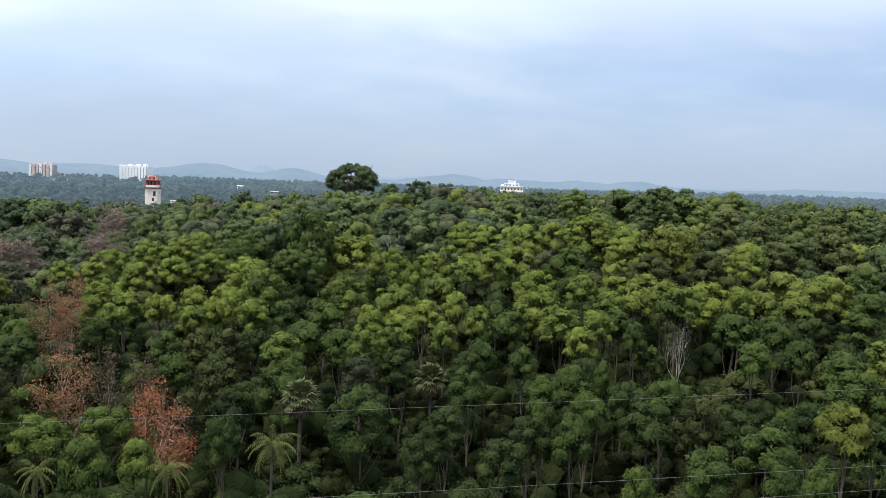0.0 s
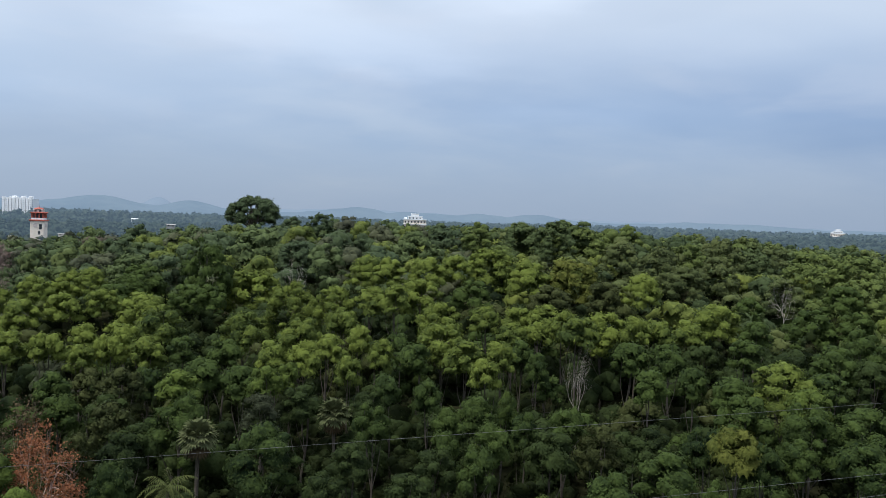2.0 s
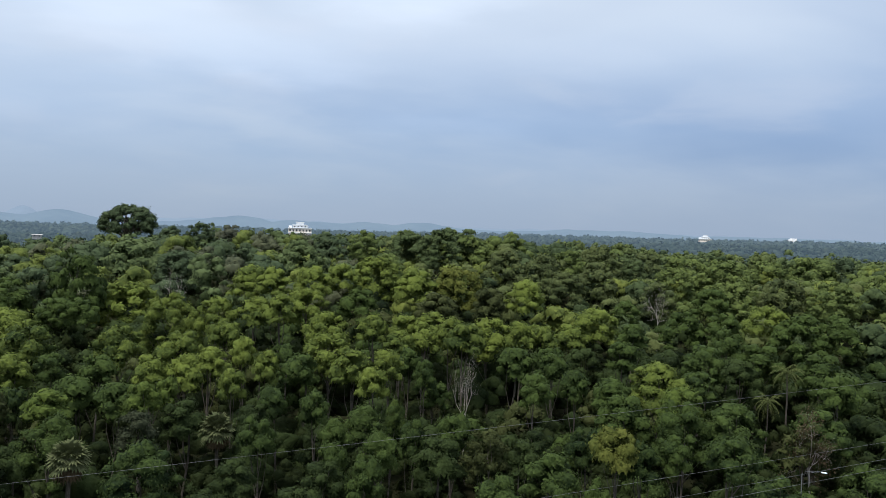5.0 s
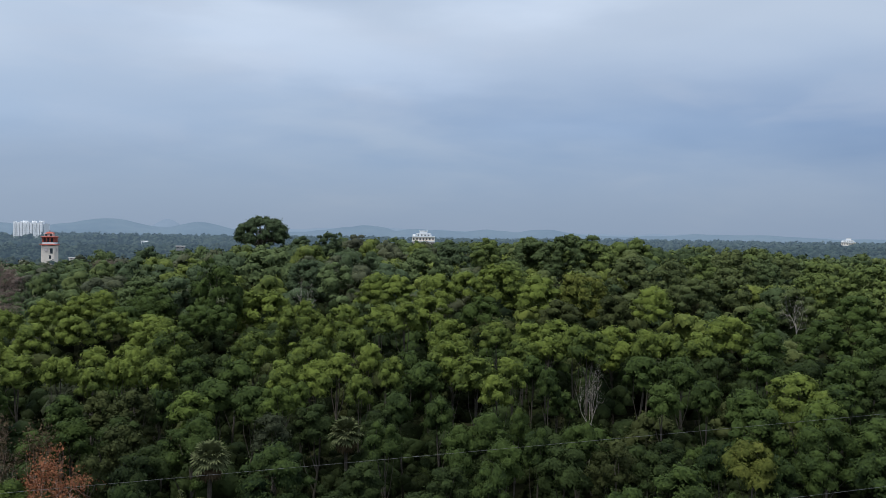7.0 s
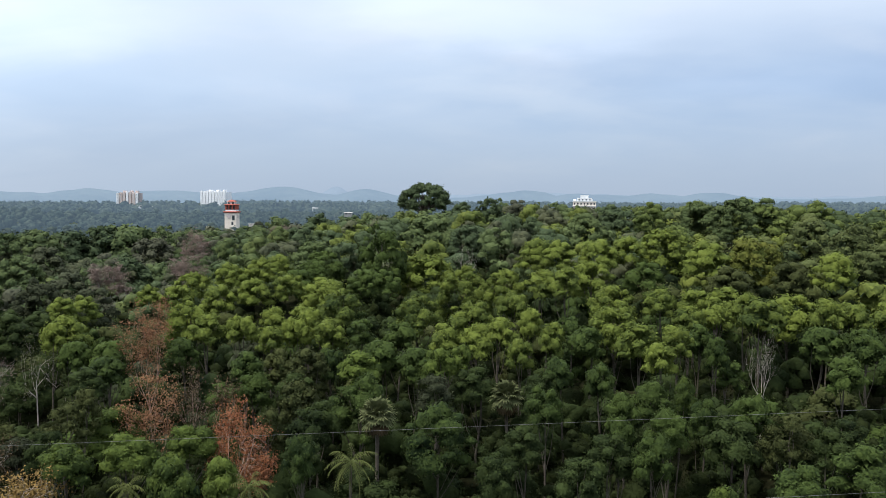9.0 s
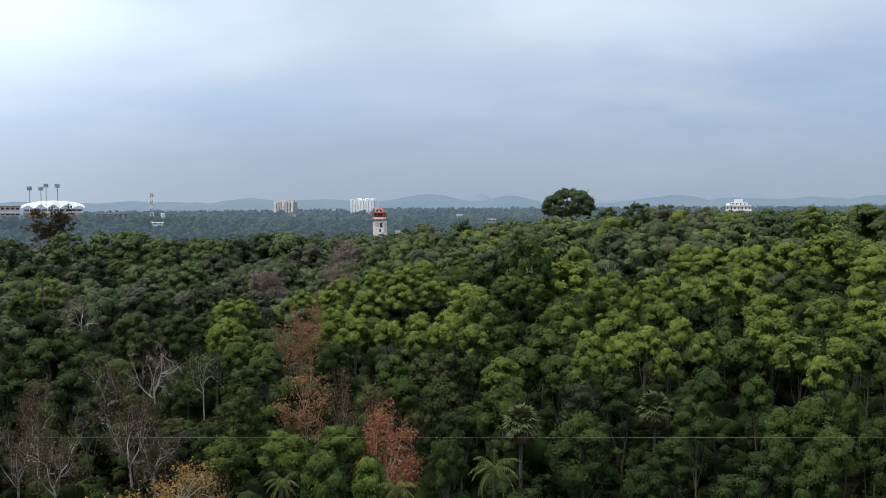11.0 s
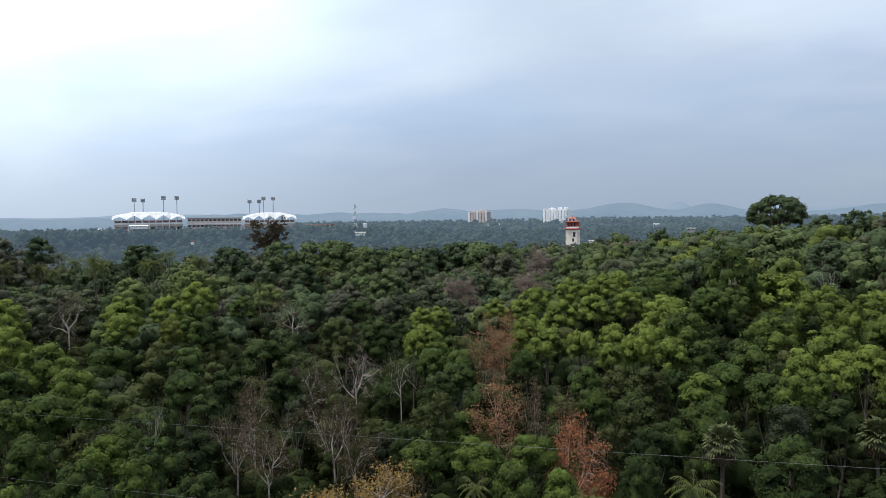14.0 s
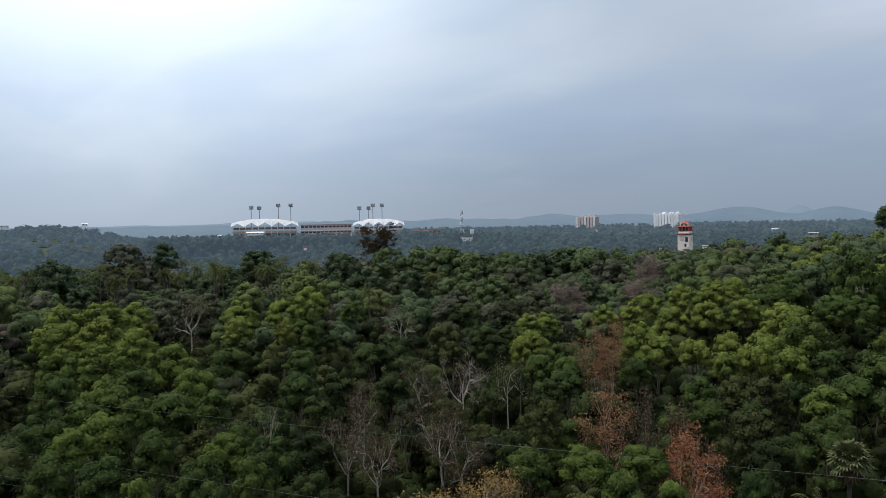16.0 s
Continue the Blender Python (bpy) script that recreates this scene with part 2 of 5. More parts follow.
# the far country is a hazy backdrop, its haze put into the leaves' emission
LEAF_FAR = [leaf_material("leaf_distant", (0.046, 0.056, 0.038), (0.022, 0.034, 0.026), haze_glow, 0.1) for haze_glow in (0.10, 0.18, 0.24, 0.29)]
# paler ground far out, haze put into its colour
FAR_GROUND = surface("far_land", (0.045, 0.06, 0.045), (0.07, 0.085, 0.065), 0.02, 1.0, coords="World", shine=0.0)
# ridge foliage in lighter tones, thin haze put into the leaf colours
LEAF_MID_HAZE = {
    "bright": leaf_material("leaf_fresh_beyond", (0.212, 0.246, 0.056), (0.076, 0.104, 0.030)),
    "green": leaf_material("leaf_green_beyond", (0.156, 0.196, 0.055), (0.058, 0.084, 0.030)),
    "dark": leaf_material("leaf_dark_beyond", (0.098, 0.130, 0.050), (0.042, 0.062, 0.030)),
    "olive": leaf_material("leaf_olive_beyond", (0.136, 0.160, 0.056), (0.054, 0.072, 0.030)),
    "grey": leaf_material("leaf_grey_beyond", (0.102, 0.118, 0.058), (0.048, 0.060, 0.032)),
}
# valley foliage paled and dulled, its haze put into the leaf colours
LEAF_VALLEY_HAZE = {
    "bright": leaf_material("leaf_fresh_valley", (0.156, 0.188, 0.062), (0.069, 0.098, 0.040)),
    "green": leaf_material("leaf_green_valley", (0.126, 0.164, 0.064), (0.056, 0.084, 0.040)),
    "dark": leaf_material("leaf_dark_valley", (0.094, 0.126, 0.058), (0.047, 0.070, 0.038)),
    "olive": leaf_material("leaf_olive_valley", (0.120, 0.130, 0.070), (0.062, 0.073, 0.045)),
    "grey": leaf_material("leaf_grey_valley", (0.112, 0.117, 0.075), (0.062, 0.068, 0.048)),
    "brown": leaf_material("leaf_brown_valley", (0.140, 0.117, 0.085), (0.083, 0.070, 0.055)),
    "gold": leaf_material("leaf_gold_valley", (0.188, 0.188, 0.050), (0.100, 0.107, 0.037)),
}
CREST = {**LEAF_VALLEY_HAZE, "bright": LEAF_MID_HAZE["bright"], "gold": LEAF["gold"]}
BARK = surface("bark", (0.05, 0.042, 0.032), (0.12, 0.10, 0.08), 1.5, 0.9, bump=0.4)
BARK_PALE = surface("bark_pale", (0.26, 0.22, 0.20), (0.45, 0.40, 0.36), 1.5, 0.85, bump=0.3)
BARK_RUST = surface("bark_dry", (0.24, 0.15, 0.12), (0.40, 0.28, 0.23), 1.5, 0.85, bump=0.3)
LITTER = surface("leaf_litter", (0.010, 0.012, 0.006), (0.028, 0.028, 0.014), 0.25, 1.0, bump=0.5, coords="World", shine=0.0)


# ---- the land ----
LAND_AZ = [-180, -80, -66, -50, -40, -30, -20, -12, -5, 5, 15, 22, 30, 42, 60, 180]
LAND_RISE = [2, 5, 7, 7, 6, 6, 9, 14, 17, 18, 18.5, 17, 14.5, 14, 12, 2]
LAND_FALL = [-10, -34, -34, -22, -13, -8, -8, -12, -14, -16, -12, -9, -6, -5, -5, -10]


def smooth(a, b, v):
    k = np.clip((v - a) / (b - a), 0, 1)
    return k * k * (3 - 2 * k)


def ground_height(x, y):
    """The height of the ground: a wooded slope up to a ridge, a dip behind it, and low rolling country."""
    x, y = np.asarray(x, float), np.asarray(y, float)
    d, az = np.hypot(x, y), np.degrees(np.arctan2(x, y))
    rise, fall = np.interp(az, LAND_AZ, LAND_RISE), np.interp(az, LAND_AZ, LAND_FALL)
    roll = np.sin(x * 0.0061 + 1.0) * np.cos(y * 0.0047) * 3 * smooth(500, 900, d)
    small = np.sin(x * 0.05 + 0.6) * np.cos(y * 0.043 + 1.1) * 0.9 * smooth(30, 80, d)
    shelf = np.interp(az, [-85, -66, -54, -36, -28], [8, 17, 13, 10, 0])
    hump = 37 * np.exp(-((az + 63.5) / 5.0) ** 2) * np.exp(-((d - 1500) / 420) ** 2)
    return hump + rise * smooth(60, 225, d) + fall * smooth(250, 480, d) + 10 * smooth(500, 1500, d) + shelf * smooth(600, 960, d) * (1 - smooth(1150, 1700, d)) + roll + small


def link_mesh(name, verts, tris, mats, parent=None, label="", slot=None, smooth_faces=False):
    """Links arrays of vertices and triangles as one mesh object."""
    me = bpy.data.meshes.new(name)
    verts, tris = np.asarray(verts, np.float32), np.asarray(tris, np.int32)
    me.vertices.add(len(verts))
    me.vertices.foreach_set("co", verts.ravel())
    me.loops.add(tris.size)
    me.loops.foreach_set("vertex_index", tris.ravel())
    me.polygons.add(len(tris))
    me.polygons.foreach_set("loop_start", np.arange(0, tris.size, 3, dtype=np.int32))
    for m in mats:
        me.materials.append(m)
    if slot is not None:
        me.polygons.foreach_set("material_index", np.asarray(slot, np.int32))
    if smooth_faces:
        me.polygons.foreach_set("use_smooth", np.ones(len(tris), bool))
    me.update(calc_edges=True)
    ob = new(name, me)
    if parent is not None:
        ob.parent = parent
    if label:
        tagged(ob, label)
    return ob


def part(name, bm, mat, parent=None, label=""):
    """Links a bmesh as one mesh object under a thing or a part."""
    me = bpy.data.meshes.new(name)
    bm.to_mesh(me)
    bm.free()
    me.materials.append(mat)
    ob = new(name, me)
    if parent is not None:
        ob.parent = parent
    if label:
        tagged(ob, label)
    return ob


def land():
    d = np.concatenate([np.linspace(0, 40, 6), np.linspace(50, 300, 40), np.linspace(320, 800, 30), np.geomspace(850, 4900, 30)])
    az = np.radians(np.arange(0, 360, 3.0))
    D, A = np.meshgrid(d, az, indexing="ij")
    X, Y = D * np.sin(A), D * np.cos(A)
    v = np.stack([X, Y, ground_height(X, Y)], -1).reshape(-1, 3)
    n, t = len(az), []
    for i in range(len(d) - 1):
        j = np.arange(n)
        k = (j + 1) % n
        if i:
            t.append(np.stack([i * n + j, i * n + k, (i + 1) * n + k], 1))
        t.append(np.stack([i * n + j, (i + 1) * n + k, (i + 1) * n + j], 1))
    ring = np.repeat(np.arange(len(d) - 1), 2 * n)[n:]
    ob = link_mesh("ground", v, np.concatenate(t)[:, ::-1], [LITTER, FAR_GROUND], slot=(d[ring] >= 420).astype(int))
    tagged(ob, "dark forest floor of leaf litter and undergrowth", "ground", kind="structure")


land()


# ---- growing trees ----
class Soup:
    """Gathers vertices and triangles."""

    def __init__(self):
        self.v, self.t, self.s, self.n = [], [], [], 0

    def add(self, v, t, slot=0):
        self.v.append(np.asarray(v, np.float32))
        self.t.append(np.asarray(t, np.int32) + self.n)
        self.s.append(np.full(len(t), slot, np.int32))
        self.n += len(v)

    def arrays(self):
        return np.concatenate(self.v), np.concatenate(self.t), np.concatenate(self.s)


def ball_mesh(fine):
    bm = bmesh.new()
    bmesh.ops.create_icosphere(bm, subdivisions=fine, radius=1)
    v = np.array([p.co[:] for p in bm.verts])
    t = np.array([[p.index for p in f.verts] for f in bm.faces])
    bm.free()
    return v, t


BALL, STONE = ball_mesh(2), ball_mesh(1)

def unit(v):
    return v / np.maximum(np.linalg.norm(v, axis=-1, keepdims=True), 1e-9)


def leaves(rng, soup, pos, nor, size, slot=0):
    """A leaf or spray of leaves at each place, facing roughly along nor."""
    n = len(pos)
    if not n:
        return
    side = unit(np.cross(nor, rng.normal(size=(n, 3))))
    tip = np.cross(nor, side)
    s = (size * rng.uniform(0.6, 1.35, n))[:, None]
    droop = np.array([0, 0, -0.12]) * s
    v = np.stack([pos - tip * s * 0.5 + side * s * 0.46, pos - tip * s * 0.5 - side * s * 0.46, pos + tip * s * 0.6 + droop], 1)
    soup.add(v.reshape(-1, 3), np.arange(n * 3).reshape(-1, 3), slot)


def tube(soup, pts, radii, sides=5, slot=0):
    pts, radii = np.asarray(pts, float), np.asarray(radii, float)
    k = len(pts)
    run = unit(np.gradient(pts, axis=0))
    ref = np.where(np.abs(run[:, 2:3]) > 0.9, np.array([[1.0, 0, 0]]), np.array([[0, 0, 1.0]]))
    a = unit(np.cross(run, ref))
    b = np.cross(run, a)
    ang = np.linspace(0, 2 * np.pi, sides, endpoint=False)
    ring = pts[:, None] + radii[:, None, None] * (np.cos(ang)[None, :, None] * a[:, None] + np.sin(ang)[None, :, None] * b[:, None])
    t = []
    for i in range(k - 1):
        for j in range(sides):
            p, q = i * sides + j, i * sides + (j + 1) % sides
            t += [[p, q, q + sides], [p, q + sides, p + sides]]
    soup.add(ring.reshape(-1, 3), t, slot)


def branch(rng, soup, p, way, length, radius, depth, tips, spread=0.6, lift=0.25, sides=4, forks=3):
    """A tapering, bending branch and its own branches; gathers the twig ends."""
    pts, w = [np.array(p, float)], unit(np.array(way, float))
    if depth == 0:
        w = unit(w + np.array([0, 0, lift * 0.3]))
        pts += [pts[0] + w * length / 2, pts[0] + w * length]
        tube(soup, pts[::2], [radius, radius * 0.3], 3)
        tips += [(pts[2], w), (pts[1], w)]
        return
    for i in range(3):
        w = unit(w + rng.normal(size=3) * 0.16 + np.array([0, 0, lift * 0.3]))
        pts.append(pts[-1] + w * length / 3)
    end = radius * 0.55
    tube(soup, pts, np.linspace(radius, end, 4), sides if depth > 2 else 3)
    for i in range(forks):
        k = 3 if i < 2 else rng.integers(1, 3)
        out = unit(w + rng.normal(size=3) * spread + np.array([0, 0, lift]))
        branch(rng, soup, pts[k], out, length * rng.uniform(0.55, 0.8), end * 0.85, depth - 1, tips, spread, lift, sides, forks)


def crown_heads(rng, width, depth, base, heads):
    """Centres and sizes of the rounded heads that make up a crown; width across, depth from base to top."""
    cores = []
    for h in range(heads):
        a = h * 2.399963 + rng.uniform(-0.5, 0.5)
        u = (h + rng.uniform(0.2, 0.8)) / heads
        # heads laid over a dome that curls under at its rim, the highest over the middle
        tilt = math.acos(max(-0.35, 1 - u * 1.38))
        rad = width * rng.uniform(0.45, 1.0) / math.sqrt(heads)
        tall = rad * rng.uniform(0.65, 0.88)
        off = (width * 0.5 - rad * 0.85) * math.sin(tilt) * rng.uniform(0.85, 1.06)
        z = base + depth * 0.34 + (depth * 0.66 - tall) * math.cos(tilt) * rng.uniform(0.85, 1.06)
        cores.append((np.array([math.cos(a) * off, math.sin(a) * off, z]), rad, tall))
    return cores


def lobed_crown(rng, soup, width, depth, base, heads, n, leaf, tufts=12, solid=0.66, rough=0.5, low=-0.7, ball=None):
    """A crown of rounded heads at different heights, each a dense cushion of leaf tufts."""
    cores = crown_heads(rng, width, depth, base, heads)
    middle = np.array([0, 0, base + depth * 0.3])
    v, t = ball or BALL
    keep = v[t].mean(1)[:, 2] > -0.3
    share = np.array([r * tall for _, r, tall in cores])
    counts = np.maximum(8, n * share / share.sum()).astype(int)
    for (c, rad, tall), k in zip(cores, counts):
        size = np.array([rad, rad, tall])
        i = np.arange(tufts) + 0.5
        high, turn = 1 - 1.45 * i / tufts, i * 2.399963 + rng.uniform(-0.6, 0.6, tufts)
        ring = np.sqrt(np.maximum(0.02, 1 - high * high))
        knob = unit(np.stack([np.cos(turn) * ring, np.sin(turn) * ring, high], 1) + rng.normal(size=(tufts, 3)) * 0.2)
        reach = rng.uniform(0.10, 0.62, tufts)
        tight = 0.85 * tufts

        def swell(way):
            near = way @ knob.T
            best = near.argmax(1)
            return reach[best] * np.exp(-(1 - near.max(1)) * tight), knob[best]
        rise, _ = swell(v)
        soup.add(v * size * (solid + rise * 0.8 + rng.uniform(-0.05, 0.05, len(v)))[:, None] + c, t[keep])
        way = rng.normal(size=(int(k * 1.6) + 4, 3)) + [0, 0, 0.35]
        way = unit(way)
        way = way[way[:, 2] > low][:k]
        m = len(way)
        rise, top = swell(way)
        pos = c + way * size * (solid + 0.04 + rise + rng.uniform(-0.08, 0.16, m))[:, None]
        out = unit((pos - middle) / [width, width, depth])
        nor = unit(out * 0.8 + way * 0.65 + (way - top) * 1.2 + np.array([0, 0, 0.1]) + rng.normal(size=(m, 3)) * rough)
        leaves(rng, soup, pos, nor, leaf, 0)
    return cores


def limbs(rng, soup, height, base, cores, radius, lean=0.5):
    """Trunk with a limb into each head of the crown."""
    foot = np.array([rng.uniform(-lean, lean), rng.uniform(-lean, lean), 0])
    bend = rng.normal(size=2) * 0.35
    top = np.array([bend[0], bend[1], height * 0.8])
    run = [foot + [0, 0, -0.8], foot * 0.6 + [0, 0, height * 0.25], (foot * 0.3 + top * 0.7) * [1, 1, 0] + [0, 0, height * 0.5], top]
    tube(soup, run, [radius * 1.3, radius, radius * 0.75, radius * 0.25], 6)
    for c, r, tall in cores[::3]:
        u = rng.uniform(0.35, 0.75) * min(0.95, c[2] / height)
        start = np.array([np.interp(u * height, [p[2] for p in run], [p[i] for p in run]) for i in (0, 1)] + [u * height])
        mid = start * 0.45 + c * 0.55 + rng.normal(size=3) * 0.25 - [0, 0, 0.4]
        tube(soup, [start, mid, c], [radius * 0.5, radius * 0.32, radius * 0.1], 4)


# heads for each 64 square metres of its spread, depth for its width
HABIT = {
    "fresh": (22, 0.88),
    "bright": (22, 0.88), "green": (21, 0.95), "dark": (20, 1.0), "gold": (22, 0.88),
    "olive": (26, 1.1), "grey": (24, 1.1), "brown": (20, 1.0), "shrub": (8, 0.9),
}
WORDS = {
    "fresh": "leafy forest tree with a full rounded fresh green crown",
    "bright": "leafy forest tree with clumped yellow-green crown and forked grey trunk",
    "green": "leafy forest tree with a rounded mid-green crown",
    "dark": "dense broadleaf tree with a dark green crown",
    "olive": "forest tree with dull olive foliage in flat tiers",
    "grey": "slim tree with thin grey-green feathery foliage",
    "gold": "forest tree with golden-green new leaves",
    "brown": "forest tree with dry brown foliage",
}
STANDARD_W, STANDARD_H = 8.0, 14.0
SPREADS = (5.2, 7.6, 11.5)
# by distance: leaves of a crown eight metres wide, length of a leaf spray, tufts on a head
DETAIL = ((5000, 0.20, 18), (2300, 0.28, 13), (1300, 0.37, 10))


def leafy_tree(kind, seed, spread, detail):
    """A tree of one of the standard sizes: an Empty at its foot, trunk and crown under it."""
    rng = np.random.default_rng(seed)
    heads, deep = HABIT[kind]
    n, leaf, tufts = DETAIL[detail]
    area = (spread / STANDARD_W) ** 2
    depth = min(STANDARD_H * 0.8, spread * deep)
    tree = new("tree")
    crown = Soup()
    thin = 0.75 if kind in ("grey", "olive", "brown") else 1.0
    cores = lobed_crown(rng, crown, spread, depth, STANDARD_H - depth, max(6, int(heads * area ** 0.8)), int(n * area), leaf, tufts, 0.60 * thin, 0.42 if thin == 1.0 else 0.9)
    v, t, s = crown.arrays()
    link_mesh("crown", v, t, [LEAF[kind]], tree, smooth_faces=True)
    wood = Soup()
    limbs(rng, wood, STANDARD_H, STANDARD_H - depth, cores, 0.14)
    v, t, s = wood.arrays()
    link_mesh("trunk", v, t, [BARK], tree)
    tagged(tree, WORDS[kind], "tree", "trees of the near slope")
    return tree


PROTOTYPES = {}


def prototype(kind, w, d, variant):
    size = 0 if w < 6.4 else 1 if w < 9.4 else 2
    key = (kind, size, 0 if d < 88 else 1 if d < 150 else 2, variant)
    if key not in PROTOTYPES:
        ob = leafy_tree(kind, 1000 * sorted(HABIT).index(kind) + 100 * size + 10 * key[2] + variant, SPREADS[size], key[2])
        PROTOTYPES[key] = [ob, True, SPREADS[size]]
    return PROTOTYPES[key]


PLACED, SIGHT, GROVE = [], [], []


def set_tree(kind, x, y, h, w):
    """Plants one leafy tree."""
    slot = prototype(kind, w, math.hypot(x, y), int(rng_set.integers(0, 4 if kind in ("bright", "green", "fresh") else 2)))
    z = float(ground_height(x, y)) - 0.1
    tall = max(h / STANDARD_H, 0.98 * w / slot[2])
    m = pose(x, y, z + h - tall * STANDARD_H, rng_set.uniform(-3, 3), rng_set.uniform(-3, 3), rng_set.uniform(0, 360)) @ Matrix.Diagonal((w / slot[2], w / slot[2] * rng_set.uniform(0.92, 1.08), tall, 1))
    if slot[1]:
        slot[0].matrix_basis = m
        slot[1] = False
        return slot[0]
    ob = copy_thing(slot[0], Matrix.Identity(4))
    ob.matrix_basis = m
    return ob


def twig_tree(kind, x, y, h, w, leaf_kind=None, n=0, leaf=0.3, depth=3, spread=0.55, lift=0.3, stem=0.35, bark=BARK_PALE, radius=0.16, label="", seed=1, forks=3, through_len=0.42, flare=0.55, low=1.0, tufts=0):
    """A bare or thinly leaved tree, branch by branch."""
    rng = np.random.default_rng(seed)
    tree = new("tree")
    wood, tips = Soup(), []
    tube(wood, [(0, 0, -0.8), (rng.normal() * 0.2, rng.normal() * 0.2, h * stem * 0.5), (0, 0, h * stem)], [radius * 1.3, radius, radius * 0.85], 6)
    for i in range(4):
        a = i * 1.57 + rng.uniform(-0.5, 0.5)
        branch(rng, wood, (0, 0, h * stem * (1 - 0.06 * i)), (math.cos(a) * flare, math.sin(a) * flare, 1), h * (1 - stem) * through_len, radius * 0.6, depth, tips, spread, lift, 4, forks)
    v, t, s = wood.arrays()
    pts = np.array([p for p, _ in tips])
    # bring the branching to the tree's own width and height
    fx = w / max(1e-3, np.ptp(pts[:, :2], axis=0).mean())
    fz = (h - h * stem) / max(1e-3, pts[:, 2].max() - h * stem)

    def fitted(q):
        q = q.copy()
        up = np.clip(q[:, 2] / (h * stem), 0, 1)[:, None]
        q[:, :2] *= 1 + (fx - 1) * up
        q[:, 2] = np.where(q[:, 2] > h * stem, h * stem + (q[:, 2] - h * stem) * fz, q[:, 2])
        return q
    link_mesh("trunk", fitted(v), t, [bark], tree)
    if leaf_kind:
        crown = Soup()
        if low < 1.0:
            pts = np.concatenate([pts, v[v[:, 2] > h * low]])
        if tufts:
            pts = pts[rng.integers(0, len(pts), tufts)]
        spray = np.array([0.42, 0.42, 0.2]) if tufts else leaf * 1.3
        pick = fitted(pts)[rng.integers(0, len(pts), n)] + rng.normal(size=(n, 3)) * spray
        leaves(rng, crown, pick, unit(rng.normal(size=(n, 3)) + [0, 0, 0.7]), leaf)
        cv, ct, _ = crown.arrays()
        link_mesh("crown", cv, ct, [LEAF[leaf_kind]], tree)
    tagged(tree, label, "tree")
    tree.matrix_basis = pose(x, y, float(ground_height(x, y)), 0, 0, seed * 37)
    return tree


def fan_palm(x, y, h, w, seed):
    rng = np.random.default_rng(seed)
    palm = new("fan_palm")
    wood = Soup()
    top = h - w * 0.45
    tube(wood, [(0, 0, -0.6), (0.1, 0, top * 0.5), (0, 0.05, top)], [0.24, 0.17, 0.2], 7)
    v, t, s = wood.arrays()
    link_mesh("trunk", v, t, [BARK], palm)
    for ring, dead in ((np.linspace(0, 1, 34), False), (np.linspace(0, 1, 12), True)):
        green = Soup()
        for i, u in enumerate(ring):
            a = i * 2.39996
            e = (1.35 - 1.9 * u) if not dead else -0.75 - 0.5 * u
            out = np.array([math.cos(a) * math.cos(e), math.sin(a) * math.cos(e), math.sin(e)])
            start = np.array([0, 0.05, top])
            hub = start + out * w * 0.27
            tube(green, [start, hub], [0.035, 0.02], 3)
            side = unit(np.cross(out, [0, 0, 1.0001]))
            nor = np.cross(side, out)
            for k in range(13):
                b = (k - 6) / 6 * 1.9
                tip = hub + (out * math.cos(b) + side * math.sin(b)) * w * 0.27 * (1 - 0.12 * abs(k - 6) / 6) - nor * 0.1 - np.array([0, 0, 0.12 * w * rng.uniform(0.3, 1)])
                mid = hub + (tip - hub) * 0.55 + np.array([0, 0, 0.03 * w])
                across = unit(np.cross(tip - hub, nor)) * w * 0.033
                green.add(np.stack([hub, mid + across, tip, mid - across]), [[0, 1, 2], [0, 2, 3]])
        v, t, s = green.arrays()
        link_mesh("fronds", v, t, [LEAF["brown" if dead else "palm"]], palm, "hanging dry brown fronds" if dead else "")
    tagged(palm, "fan palm with stiff pale green fronds above a dry skirt", "palm tree")
    palm.matrix_basis = pose(x, y, float(ground_height(x, y)), 0, 0, seed * 50)
    return palm


COCONUT = []


